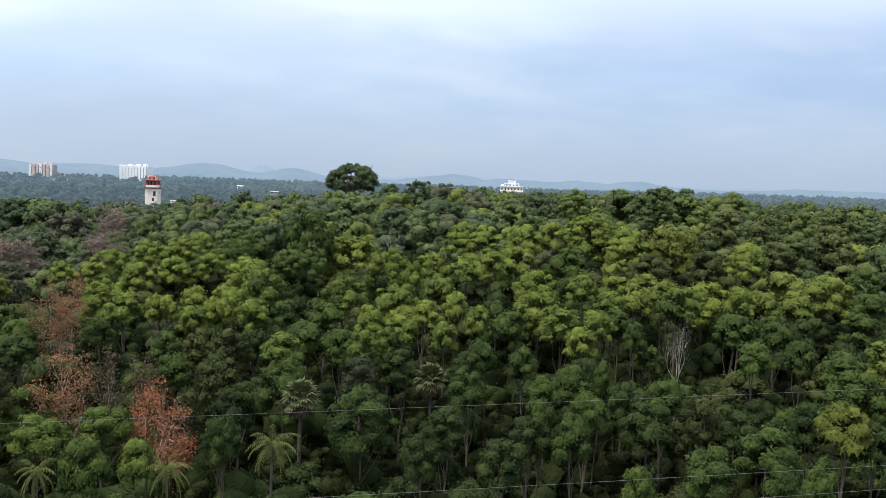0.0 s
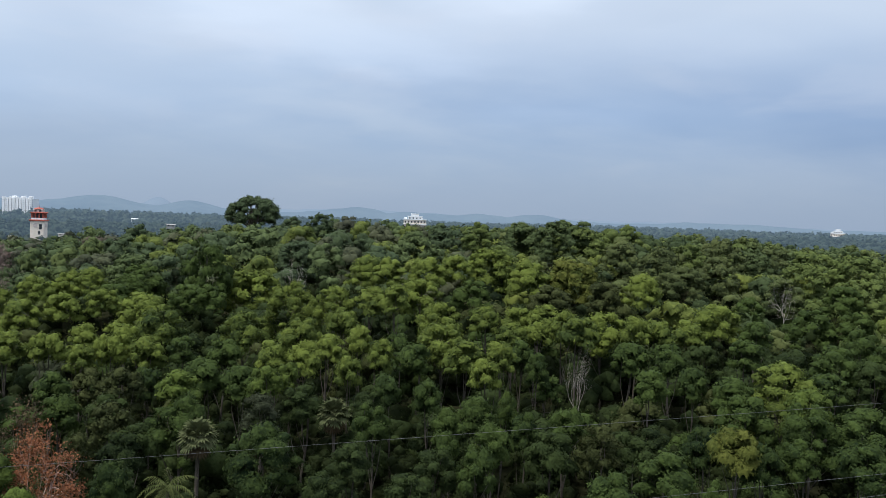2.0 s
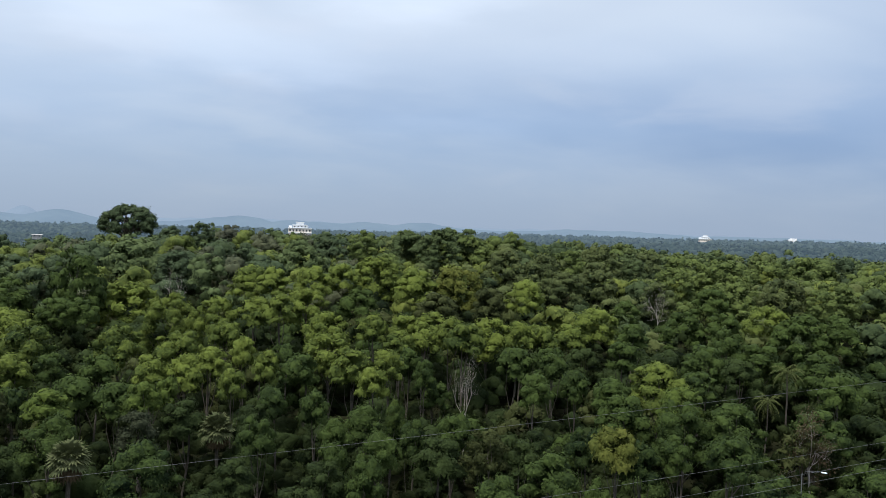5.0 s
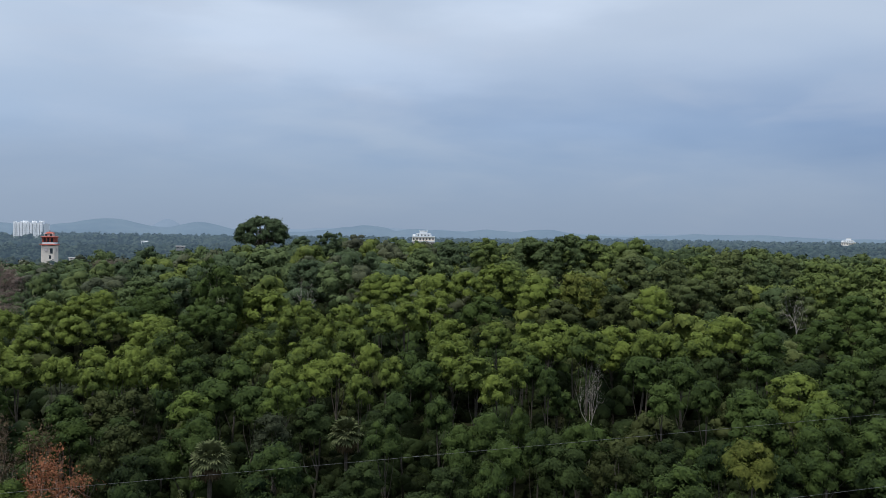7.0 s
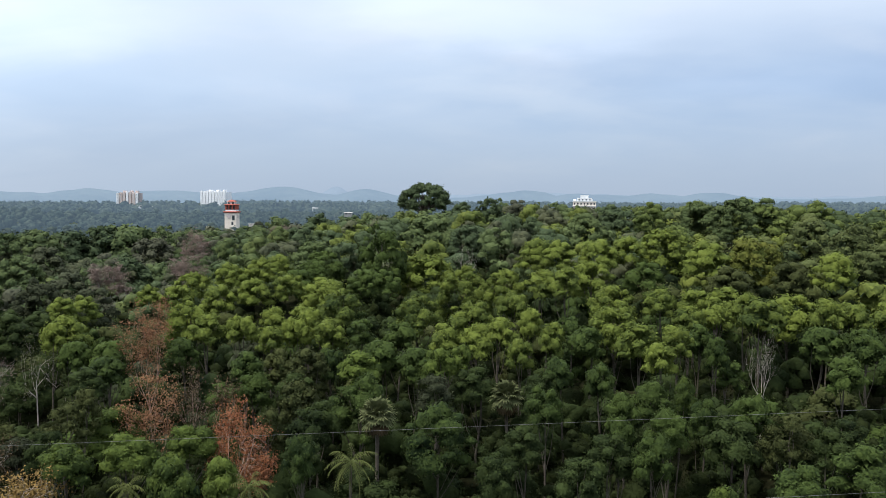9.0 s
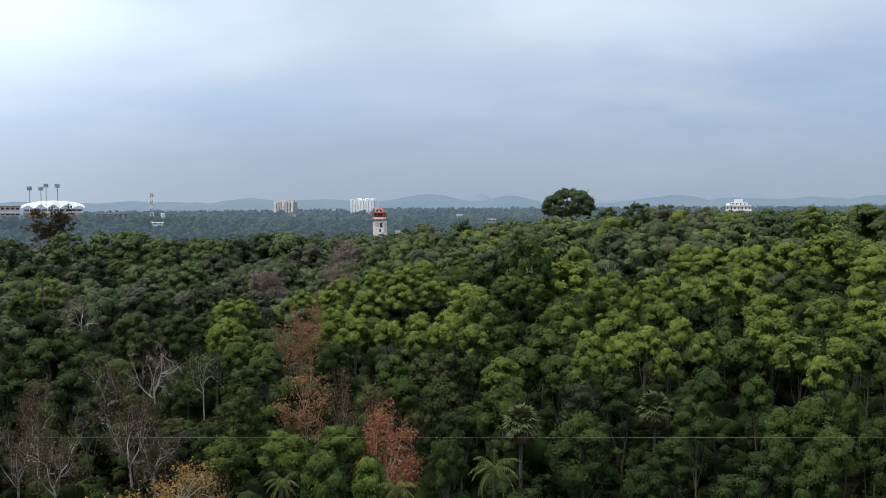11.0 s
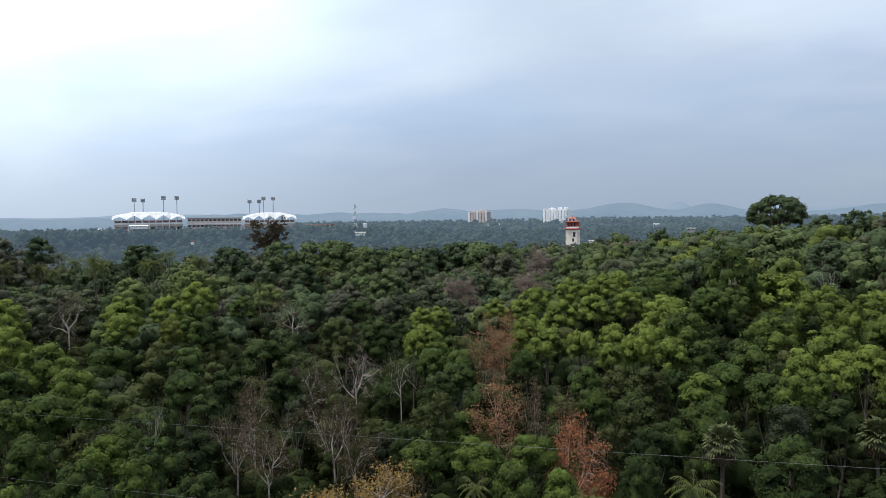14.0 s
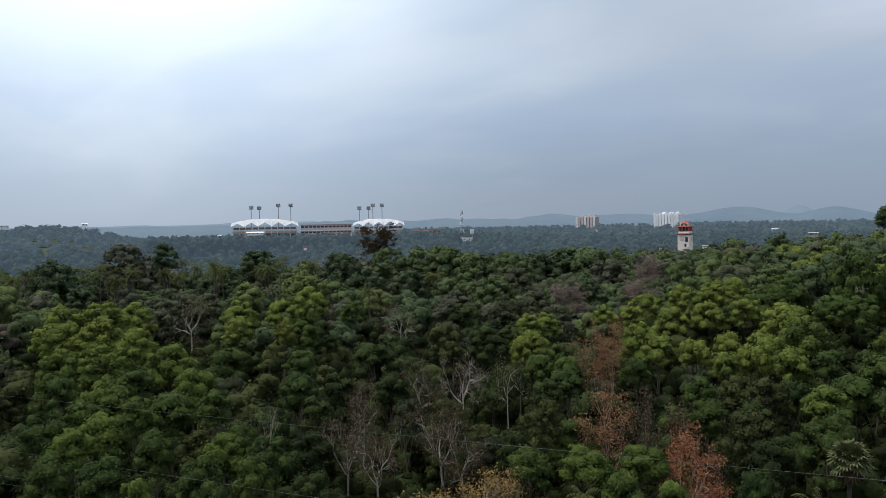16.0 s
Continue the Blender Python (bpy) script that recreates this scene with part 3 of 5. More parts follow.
def coconut_palm(x, y, h, w, seed):
    if COCONUT:
        palm = copy_thing(COCONUT[0], Matrix.Identity(4))
    else:
        rng = np.random.default_rng(seed)
        palm = new("coconut_palm")
        wood = Soup()
        tube(wood, [(-0.6, 0, -0.6), (-0.3, 0.1, 4), (0, 0.1, 8), (0, 0, 11)], [0.2, 0.15, 0.13, 0.12], 6)
        v, t, s = wood.arrays()
        link_mesh("trunk", v, t, [BARK], palm)
        green = Soup()
        for i in range(22):
            a, e = i * 2.39996, 1.2 - 1.7 * i / 22
            out = np.array([math.cos(a), math.sin(a), 0])
            pts = [np.array([0, 0, 11.0])]
            for k in range(6):
                e -= 0.24
                pts.append(pts[-1] + (out * math.cos(e) + np.array([0, 0, math.sin(e)])) * 0.5)
            tube(green, pts, np.linspace(0.04, 0.012, 7), 3)
            side = np.array([-out[1], out[0], 0])
            for k in range(1, 14):
                q = k / 13 * 6
                j = min(5, int(q))
                p = pts[j] + (pts[j + 1] - pts[j]) * (q - j)
                for sgn in (-1, 1):
                    ln = 0.75 * math.sin(0.4 + 2.5 * k / 13)
                    tip = p + side * sgn * ln * 0.8 + out * ln * 0.45 - np.array([0, 0, ln * rng.uniform(0.25, 0.6)])
                    green.add(np.stack([p - out * 0.07, p + out * 0.07, tip]), [[0, 1, 2]])
        v, t, s = green.arrays()
        link_mesh("fronds", v, t, [LEAF["coconut"]], palm)
        tagged(palm, "coconut palm with drooping feathery fronds on a thin trunk", "palm tree", "coconut palms")
        COCONUT.append(palm)
    z = float(ground_height(x, y))
    palm.matrix_basis = pose(x, y, z, 0, 0, seed * 71) @ Matrix.Diagonal((w / 6, w / 6, h / 12.0, 1))
    return palm


rng_set = np.random.default_rng(5)


def plant(kind, x, y, h, w):
    """One tree that stands out, by its kind, place, height and width of crown."""
    PLACED.append((x, y, w, h))
    shown = 0.72 if kind == "fan" else 0.33 if kind in ("bare", "umbrella", "barered", "whitetrunk", "red", "rusty", "dry", "trunktree") else 0.18 if kind == "spike" else 0.5
    SIGHT.append((x, y, w, float(ground_height(x, y)) + h * shown))
    seed = len(PLACED) + 40
    if kind in HABIT and math.hypot(x, y) > 132:
        GROVE.append((kind, x, y, h, w))
    elif kind in HABIT:
        set_tree(kind, x, y, h, w)
    elif kind == "fan":
        fan_palm(x, y, h, w * 1.05, seed)
        set_tree("dark", x * 0.96 - 1.2, y * 0.96, h * 0.62, 4.6)
    elif kind == "coco":
        coconut_palm(x, y, h, w, seed)
    elif kind == "bare":
        twig_tree(kind, x, y, h, w * 1.2, "grey", 150, 0.2, 5, 0.5, 0.2, 0.42, seed=seed, label="leafless tree with pale upswept branches", radius=0.15, flare=1.0)
        set_tree("green", x * 0.95 + 0.6, y * 0.95, h * 0.55, 5.0)
    elif kind == "umbrella":
        twig_tree(kind, x, y, h, w * 1.15, "blush", 1500, 0.12, 5, 0.7, 0.0, 0.55, seed=seed, label="leafless tree with a rounded haze of pale twigs", radius=0.18, flare=1.4)
    elif kind == "whitetrunk":
        twig_tree(kind, x, y, h, w, "olive", 1300, 0.2, 4, 0.75, 0.0, 0.66, seed=seed, label="thin tree with a straight pale trunk and flat dry crown", radius=0.115, through_len=0.5, flare=1.6)
    elif kind == "dry":
        twig_tree(kind, x, y, h, w * 1.12, "brown", 2400, 0.15, 5, 0.66, 0.05, 0.5, tufts=150, seed=seed, label="half-bare tree with fine pale twigs and sparse dull brown leaves", radius=0.17, flare=1.3)
    elif kind == "red":
        twig_tree(kind, x, y, h, w * 1.15, "red", 6500, 0.16, 5, 0.75, 0.0, 0.52, tufts=240, bark=BARK_RUST, seed=seed, label="tree with rust-red dying foliage over pale twigs", radius=0.17, flare=1.3)
    elif kind == "barered":
        twig_tree(kind, x, y, h, w, "brown", 700, 0.22, 5, 0.6, 0.25, 0.18, bark=BARK_RUST, seed=seed, label="nearly leafless tree with pale branches and brown leaf tufts", radius=0.19)
    elif kind == "spike":
        twig_tree(kind, x, y, h, w, "rust", 4800, 0.16, 5, 0.5, 0.3, 0.3, tufts=170, bark=BARK_RUST, seed=seed, label="narrow tree with brown withered foliage", radius=0.19, low=0.35, flare=0.9)
    elif kind == "yellow":
        twig_tree(kind, x, y, h, w, "yellow", 6800, 0.16, 5, 0.7, 0.0, 0.5, tufts=220, seed=seed, label="spreading tree with ochre-yellow leaves on pale twigs", radius=0.18, flare=1.4)
    elif kind == "blush":
        twig_tree(kind, x, y, h, w, "blush", 5200, 0.26, 5, 0.7, 0.1, 0.3, tufts=420, bark=BARK_PALE, seed=seed, label="rounded tree with fine pinkish-brown withered twigs", radius=0.12, flare=0.9)
    elif kind == "feathery":
        twig_tree(kind, x, y, h, w, "brown", 7000, 0.42, 5, 0.5, 0.3, 0.2, tufts=420, bark=BARK, seed=seed, label="tall grey-brown feathery tree before the stadium", radius=0.4)
    elif kind == "rusty":
        twig_tree(kind, x, y, h, w, "rust", 3200, 0.16, 5, 0.72, 0.1, 0.25, tufts=110, bark=BARK_RUST, seed=seed, label="dying tree with thin rusty leaves on bare branches", radius=0.16, flare=0.9)
    elif kind == "trunktree":
        set_tree("green", x, y, h, w)


plant("trunktree", -26.0, 150.8, 19.0, 11.3)
plant("coco", -12.9, 61.7, 12.0, 4.7)
plant("coco", -19.5, 56.7, 11.3, 4.0)
plant("coco", 70.9, 89.3, 12.5, 5.0)
plant("coco", 63.1, 82.7, 11.0, 3.8)
plant("coco", -28.9, 56.5, 10.5, 3.1)
plant("coco", -134.6, 175.3, 13.0, 8.6)
plant("coco", -124.9, 137.9, 12.0, 5.9)
plant("fan", -12.7, 72.4, 13.4, 3.5)
plant("fan", -0.9, 85.5, 11.5, 3.7)
plant("red", -24.2, 67.3, 14.0, 6.3)
plant("spike", -43.8, 91.6, 20.0, 6.3)
plant("barered", -33.4, 79.2, 14.9, 5.2)
plant("barered", -30.5, 80.9, 13.5, 3.7)
plant("rusty", -36.6, 77.3, 14.5, 6.6)
plant("umbrella", -62.0, 86.6, 15.0, 6.4)
plant("whitetrunk", -53.3, 84.0, 15.9, 5.3)
plant("bare", 28.5, 94.3, 15.5, 4.0)
plant("bare", -71.5, 61.0, 12.4, 4.0)
plant("dry", -55.8, 58.0, 12.9, 4.8)
plant("dry", -51.7, 57.7, 12.9, 5.2)
plant("dry", -50.9, 66.8, 13.0, 6.5)
plant("dry", -67.1, 72.8, 12.9, 4.9)
plant("dry", -66.2, 82.8, 13.9, 4.5)
plant("blush", -74.2, 176.6, 13.0, 9.2)
plant("blush", -86.5, 162.4, 13.0, 8.0)
plant("blush", -95.0, 229.6, 15.0, 10.5)
plant("dry", -45.6, 63.3, 13.0, 4.4)
plant("yellow", -38.6, 53.6, 11.4, 11.5)
plant("dry", -133.4, 95.4, 14.0, 6.9)
plant("dry", -98.9, 118.0, 14.0, 7.6)
plant("bare", 82.4, 142.4, 13.9, 5.8)
plant("dry", 59.7, 71.3, 13.9, 3.9)
plant("bare", -9.4, 154.2, 13.9, 4.4)
plant("dry", -212.9, 144.0, 20.7, 12.7)
plant("green", -21.1, 194.9, 14.0, 17.3)
plant("dark", -11.2, 182.2, 12.5, 10.3)
plant("green", -4.5, 170.9, 14.0, 9.6)
plant("dark", -37.1, 171.5, 12.5, 9.9)
plant("green", -42.0, 164.2, 14.0, 10.9)
plant("green", -38.4, 155.8, 14.0, 10.3)
plant("green", -39.7, 142.6, 14.0, 8.3)
plant("green", -26.3, 137.5, 14.0, 6.8)
plant("green", -22.0, 133.2, 14.5, 6.0)
plant("bright", -31.0, 129.3, 15.0, 9.1)
plant("bright", -26.2, 118.1, 15.0, 9.2)
plant("bright", -30.2, 109.9, 15.0, 5.5)
plant("bright", -24.4, 101.1, 15.0, 5.0)
plant("green", -20.4, 105.5, 14.0, 4.3)
plant("bright", -17.6, 155.0, 11.5, 14.4)
plant("bright", -8.0, 129.8, 15.0, 9.9)
plant("bright", -2.3, 124.5, 15.5, 7.0)
plant("bright", -13.8, 113.7, 15.0, 7.8)
plant("bright", -6.2, 109.3, 15.0, 7.9)
plant("bright", -0.8, 112.5, 15.0, 5.4)
plant("bright", 3.7, 150.5, 15.0, 8.5)
plant("bright", 4.0, 124.9, 15.0, 6.0)
plant("green", -15.4, 102.9, 14.0, 5.0)
plant("bright", -8.4, 97.1, 15.0, 4.9)
plant("bright", -4.5, 96.4, 15.0, 4.7)
plant("bright", -2.0, 101.0, 14.5, 4.9)
plant("bright", 2.1, 104.0, 15.0, 4.3)
plant("bright", 3.8, 97.4, 15.0, 3.9)
plant("bright", 0.4, 91.5, 15.0, 4.0)
plant("green", -15.8, 94.2, 14.0, 6.1)
plant("fresh", -17.5, 86.8, 14.5, 5.3)
plant("green", -15.6, 79.0, 14.0, 7.1)
plant("green", -20.9, 90.1, 14.0, 3.7)
plant("olive", -24.9, 91.7, 13.5, 6.5)
plant("olive", -21.4, 79.2, 13.5, 5.6)
plant("green", -11.2, 90.8, 14.0, 5.2)
plant("fresh", -8.5, 87.1, 15.0, 4.2)
plant("fresh", -5.9, 90.8, 14.5, 3.3)
plant("grey", -7.9, 81.6, 14.0, 4.9)
plant("dark", -3.9, 87.4, 13.0, 5.3)
plant("dark", 2.5, 86.5, 12.5, 4.2)
plant("green", 3.1, 77.9, 14.0, 4.1)
plant("green", -6.8, 70.7, 14.0, 7.1)
plant("dark", -18.8, 74.7, 13.0, 4.0)
plant("green", -16.8, 61.8, 13.5, 3.3)
plant("dark", 0.7, 70.5, 12.5, 4.3)
plant("dark", -1.0, 64.0, 12.5, 3.6)
plant("green", 16.5, 193.3, 14.0, 11.7)
plant("dark", 30.2, 237.1, 12.5, 15.4)
plant("dark", 36.7, 215.4, 13.0, 15.8)
plant("dark", 45.4, 205.0, 14.5, 13.5)
plant("dark", 50.8, 193.4, 16.0, 11.3)
plant("green", 60.9, 202.5, 14.0, 13.6)
plant("green", 33.2, 171.8, 14.0, 8.4)
plant("bright", 7.5, 144.3, 15.5, 7.2)
plant("bright", 14.9, 147.8, 15.0, 8.6)
plant("bright", 20.9, 152.6, 14.5, 7.7)
plant("bright", 28.5, 158.0, 15.0, 12.3)
plant("bright", 33.3, 144.2, 15.0, 9.5)
plant("gold", 42.2, 147.1, 15.0, 11.7)
plant("olive", 61.1, 173.6, 13.5, 13.3)
plant("bright", 51.8, 136.0, 15.0, 8.4)
plant("olive", 65.8, 163.2, 14.5, 11.3)
plant("bright", 12.3, 130.9, 15.0, 8.5)
plant("bright", 14.1, 114.6, 15.0, 8.2)
plant("bright", 7.7, 121.3, 16.0, 6.1)
plant("green", 21.1, 133.3, 14.0, 7.6)
plant("olive", 34.6, 132.1, 13.5, 8.8)
plant("bright", 20.6, 112.6, 15.0, 5.7)
plant("bright", 25.1, 116.3, 14.0, 5.7)
plant("bright", 28.0, 112.6, 15.0, 5.6)
plant("olive", 45.0, 136.3, 13.5, 7.2)
plant("bright", 12.9, 104.2, 15.0, 8.9)
plant("bright", 14.0, 96.5, 15.0, 5.9)
plant("green", 9.1, 99.6, 14.0, 5.8)
plant("green", 7.1, 103.8, 14.0, 4.2)
plant("bright", 19.0, 96.1, 15.0, 4.9)
plant("bright", 22.2, 104.2, 15.0, 5.1)
plant("bright", 25.6, 106.5, 14.5, 5.3)
plant("bright", 29.8, 108.5, 15.5, 4.7)
plant("bright", 30.6, 104.1, 16.0, 6.3)
plant("bright", 36.5, 111.2, 15.0, 8.7)
plant("bright", 39.7, 106.3, 15.5, 4.7)
plant("bright", 44.1, 108.9, 14.5, 5.9)
plant("bright", 16.6, 90.0, 15.0, 4.6)
plant("green", 22.4, 99.5, 14.0, 4.3)
plant("green", 23.4, 94.7, 14.0, 3.3)
plant("green", 25.4, 96.7, 10.5, 4.7)
plant("green", 36.5, 99.5, 14.0, 5.5)
plant("green", 34.9, 87.8, 14.0, 4.7)
plant("green", 41.7, 99.1, 14.0, 5.2)
plant("green", 5.4, 88.8, 13.5, 4.2)
plant("green", 9.6, 85.5, 14.0, 4.3)
plant("green", 13.7, 79.8, 14.0, 4.7)
plant("fresh", 16.4, 81.4, 14.0, 2.8)
plant("green", 10.9, 76.2, 14.0, 3.8)
plant("green", 17.3, 75.0, 14.0, 3.2)
plant("green", 21.8, 77.0, 14.0, 4.6)
plant("green", 9.1, 69.9, 14.0, 3.1)
plant("green", 13.6, 72.7, 14.0, 4.3)
plant("dark", 7.7, 66.6, 13.5, 4.3)
plant("green", 11.3, 65.0, 14.0, 3.8)
plant("dark", 19.4, 71.9, 13.5, 5.5)
plant("olive", 24.7, 72.9, 13.5, 4.5)
plant("dark", 28.2, 73.8, 12.0, 4.6)
plant("dark", 31.5, 76.8, 12.0, 4.1)
plant("green", 20.7, 59.5, 14.0, 4.8)
plant("green", 27.4, 63.9, 14.0, 5.9)
plant("dark", 5.5, 63.3, 12.5, 4.1)
plant("fresh", 13.1, 52.4, 14.5, 2.7)
plant("green", 77.3, 175.2, 14.0, 11.1)
plant("olive", 91.9, 187.7, 14.0, 13.4)
plant("dark", 102.6, 192.9, 12.5, 10.9)
plant("olive", 67.1, 152.4, 13.5, 8.3)
plant("olive", 78.2, 162.1, 13.5, 11.6)
plant("olive", 123.0, 220.5, 13.0, 14.6)
plant("green", 142.2, 230.1, 13.5, 19.6)
plant("green", 116.7, 171.6, 14.0, 15.0)
plant("green", 152.4, 202.6, 14.0, 18.4)
plant("green", 173.3, 209.6, 14.5, 19.7)
plant("green", 94.9, 158.2, 14.0, 10.7)
plant("olive", 85.2, 147.7, 13.0, 8.5)
plant("green", 99.4, 142.2, 14.0, 12.6)
plant("green", 90.3, 136.3, 14.0, 8.2)
plant("olive", 109.6, 140.2, 13.5, 11.5)
plant("bright", 57.7, 119.3, 15.0, 8.7)
plant("green", 67.9, 128.1, 14.0, 6.1)
plant("bright", 49.3, 111.1, 14.0, 6.1)
plant("green", 61.1, 112.5, 14.0, 5.4)
plant("green", 74.6, 120.3, 14.0, 8.2)
plant("green", 80.2, 117.2, 14.0, 7.1)
plant("bright", 88.6, 117.3, 15.0, 8.5)
plant("green", 73.4, 106.1, 14.0, 7.5)
plant("green", 72.3, 97.6, 14.0, 8.0)
plant("green", 88.0, 108.3, 15.0, 10.7)
plant("dark", 49.4, 104.9, 12.5, 6.7)
plant("green", 53.9, 102.2, 14.0, 5.8)
plant("dark", 60.3, 103.8, 12.0, 7.9)
plant("green", 64.1, 98.5, 14.0, 7.7)
plant("dark", 65.4, 91.6, 14.0, 6.5)
plant("green", 40.7, 94.6, 14.5, 4.3)
plant("green", 40.9, 89.1, 14.0, 4.1)
plant("bright", 51.2, 87.6, 15.0, 8.6)
plant("green", 43.9, 85.4, 14.0, 5.8)
plant("green", 57.6, 88.4, 13.5, 5.5)
plant("fresh", 49.3, 79.4, 14.5, 6.4)
plant("green", 42.2, 78.9, 14.0, 6.8)
plant("green", 46.4, 73.6, 14.5, 6.6)
plant("green", 52.1, 74.6, 14.0, 7.7)
plant("green", 70.2, 78.8, 14.0, 5.9)
plant("green", 62.8, 73.9, 12.0, 6.6)
plant("green", 33.2, 70.0, 14.0, 4.0)
plant("gold", 33.9, 65.8, 15.5, 5.1)
plant("green", 37.9, 66.5, 13.5, 4.4)
plant("green", 41.7, 67.1, 13.5, 3.9)
plant("green", 45.4, 64.7, 14.0, 5.8)
plant("green", 42.7, 54.8, 14.0, 5.3)
plant("green", 25.1, 55.1, 14.0, 3.1)
plant("green", 27.8, 57.6, 14.0, 2.8)
plant("olive", 59.4, 72.2, 11.0, 5.4)
plant("green", 96.3, 109.7, 14.0, 9.4)
plant("green", 115.2, 132.4, 14.0, 11.3)
plant("green", 76.2, 89.4, 14.0, 7.6)
plant("green", -152.2, 214.5, 17.5, 19.0)
plant("dark", -146.9, 228.3, 17.0, 17.5)
plant("dark", -140.1, 239.0, 16.9, 17.8)
plant("dark", -132.2, 245.7, 17.7, 15.7)
plant("green", -125.4, 249.8, 18.8, 27.0)
plant("grey", -109.0, 231.6, 13.0, 16.5)
plant("olive", -137.3, 205.3, 13.5, 15.9)
plant("olive", -123.0, 198.5, 14.0, 13.5)
plant("green", -130.0, 184.9, 11.0, 13.1)
plant("grey", -102.2, 140.2, 13.0, 11.2)
plant("grey", -86.2, 137.1, 13.0, 10.4)
plant("dark", -94.0, 185.5, 12.5, 13.4)
plant("olive", -94.2, 160.4, 11.5, 10.8)
plant("grey", -75.0, 135.1, 13.0, 9.9)
plant("bright", -53.5, 146.0, 15.0, 6.8)
plant("bright", -58.3, 139.9, 15.0, 7.6)
plant("bright", -48.7, 127.5, 15.0, 6.8)
plant("bright", -56.4, 128.1, 15.0, 5.9)
plant("bright", -61.0, 128.2, 14.5, 5.0)
plant("bright", -49.1, 114.9, 15.0, 7.2)
plant("bright", -42.4, 106.9, 15.0, 5.7)
plant("bright", -36.9, 104.1, 15.5, 5.2)
plant("green", -41.3, 96.5, 14.0, 4.6)
plant("bright", -67.9, 113.8, 15.0, 4.7)
plant("bright", -67.6, 119.2, 14.5, 5.7)
plant("bright", -61.1, 104.5, 15.0, 7.6)
plant("bright", -60.7, 98.9, 15.0, 4.1)
plant("green", -54.3, 94.0, 14.0, 4.7)
plant("dark", -75.0, 111.7, 12.5, 7.8)
plant("dark", -74.6, 118.5, 12.0, 7.0)
plant("green", -50.0, 94.6, 14.0, 5.9)
plant("green", -48.0, 89.4, 13.0, 5.1)
plant("dark", -92.5, 129.9, 12.5, 9.2)
plant("grey", -82.6, 111.8, 12.5, 8.0)
plant("olive", -70.2, 94.9, 13.5, 5.9)
plant("dark", -47.0, 83.7, 13.0, 4.8)
plant("olive", -41.8, 72.9, 13.5, 3.6)
plant("olive", -39.9, 66.5, 13.5, 4.5)
plant("dark", -58.5, 89.0, 9.5, 5.3)
plant("olive", -47.4, 69.3, 10.5, 4.2)
plant("dark", -38.8, 62.4, 12.5, 3.7)
plant("fresh", -40.3, 76.0, 11.0, 7.7)
plant("fresh", -34.2, 57.6, 13.0, 4.6)
plant("fresh", -30.6, 59.1, 13.5, 4.9)
plant("fresh", -28.1, 65.8, 12.5, 4.9)
plant("fresh", -23.1, 52.7, 14.5, 3.8)
plant("fresh", -21.8, 56.4, 13.0, 3.5)
plant("grey", -43.3, 66.1, 10.5, 3.9)
plant("bright", -49.6, 151.1, 14.5, 6.9)
plant("bright", -44.8, 147.4, 15.5, 6.7)
plant("bright", -38.9, 134.5, 15.0, 6.5)
plant("green", -37.8, 148.3, 14.0, 7.6)
plant("bright", -44.1, 131.8, 15.0, 6.9)
plant("bright", -34.1, 138.9, 12.5, 9.4)
plant("bright", -34.8, 110.1, 15.0, 4.8)
plant("bright", -28.2, 105.8, 16.0, 4.8)
plant("bright", -31.2, 98.7, 15.0, 4.3)
plant("bright", -28.5, 101.1, 15.5, 4.6)
plant("olive", -29.0, 94.7, 13.0, 5.1)
plant("olive", -23.2, 87.0, 15.0, 5.9)
plant("green", -31.1, 88.7, 14.0, 4.7)
plant("green", -28.3, 83.3, 13.0, 5.1)
plant("dark", -23.5, 83.3, 13.0, 5.0)
plant("green", -22.1, 94.5, 13.0, 3.1)
plant("dark", -18.5, 71.1, 13.0, 4.3)
plant("olive", -22.6, 70.5, 13.0, 3.7)
plant("dark", -17.3, 64.7, 12.5, 3.9)
plant("dark", -217.8, 129.6, 15.0, 18.4)
plant("grey", -219.3, 139.6, 17.8, 20.9)
plant("dark", -191.0, 106.1, 12.5, 12.7)
plant("bright", -137.2, 72.1, 15.0, 9.0)
plant("bright", -128.6, 74.3, 16.0, 11.0)
plant("bright", -133.1, 83.3, 14.5, 8.1)
plant("bright", -119.4, 68.2, 15.5, 10.2)
plant("bright", -110.6, 68.4, 15.5, 7.5)
plant("bright", -126.0, 64.4, 15.0, 8.2)
plant("fresh", -109.3, 56.5, 14.5, 8.1)
plant("fresh", -103.0, 59.5, 15.5, 8.8)
plant("olive", -144.4, 105.0, 13.5, 13.2)
plant("olive", -139.4, 94.6, 13.5, 8.4)
plant("bright", -136.5, 112.0, 15.0, 8.2)
plant("bright", -116.0, 93.5, 15.0, 7.7)
plant("bright", -103.8, 83.2, 15.0, 5.8)
plant("fresh", -99.3, 67.4, 14.5, 8.9)
plant("fresh", -84.6, 60.5, 14.5, 6.9)
plant("fresh", -71.1, 52.8, 14.5, 4.6)
plant("fresh", -85.4, 49.2, 14.5, 8.3)
plant("fresh", -76.6, 47.2, 14.5, 4.6)
plant("fresh", -79.9, 42.6, 14.5, 4.7)
plant("fresh", -72.6, 41.2, 14.5, 6.2)
plant("fresh", -69.2, 36.0, 14.5, 5.1)
plant("green", -99.4, 50.5, 14.0, 6.5)
plant("green", -92.9, 58.0, 14.0, 6.3)
plant("green", -77.5, 52.4, 14.0, 6.2)
plant("bright", -148.3, 140.1, 15.0, 13.8)
plant("bright", -117.7, 112.0, 15.0, 8.4)
plant("bright", -109.3, 97.6, 15.0, 6.8)
plant("gold", -95.5, 85.2, 15.0, 4.3)
plant("green", -96.7, 90.6, 14.0, 5.8)
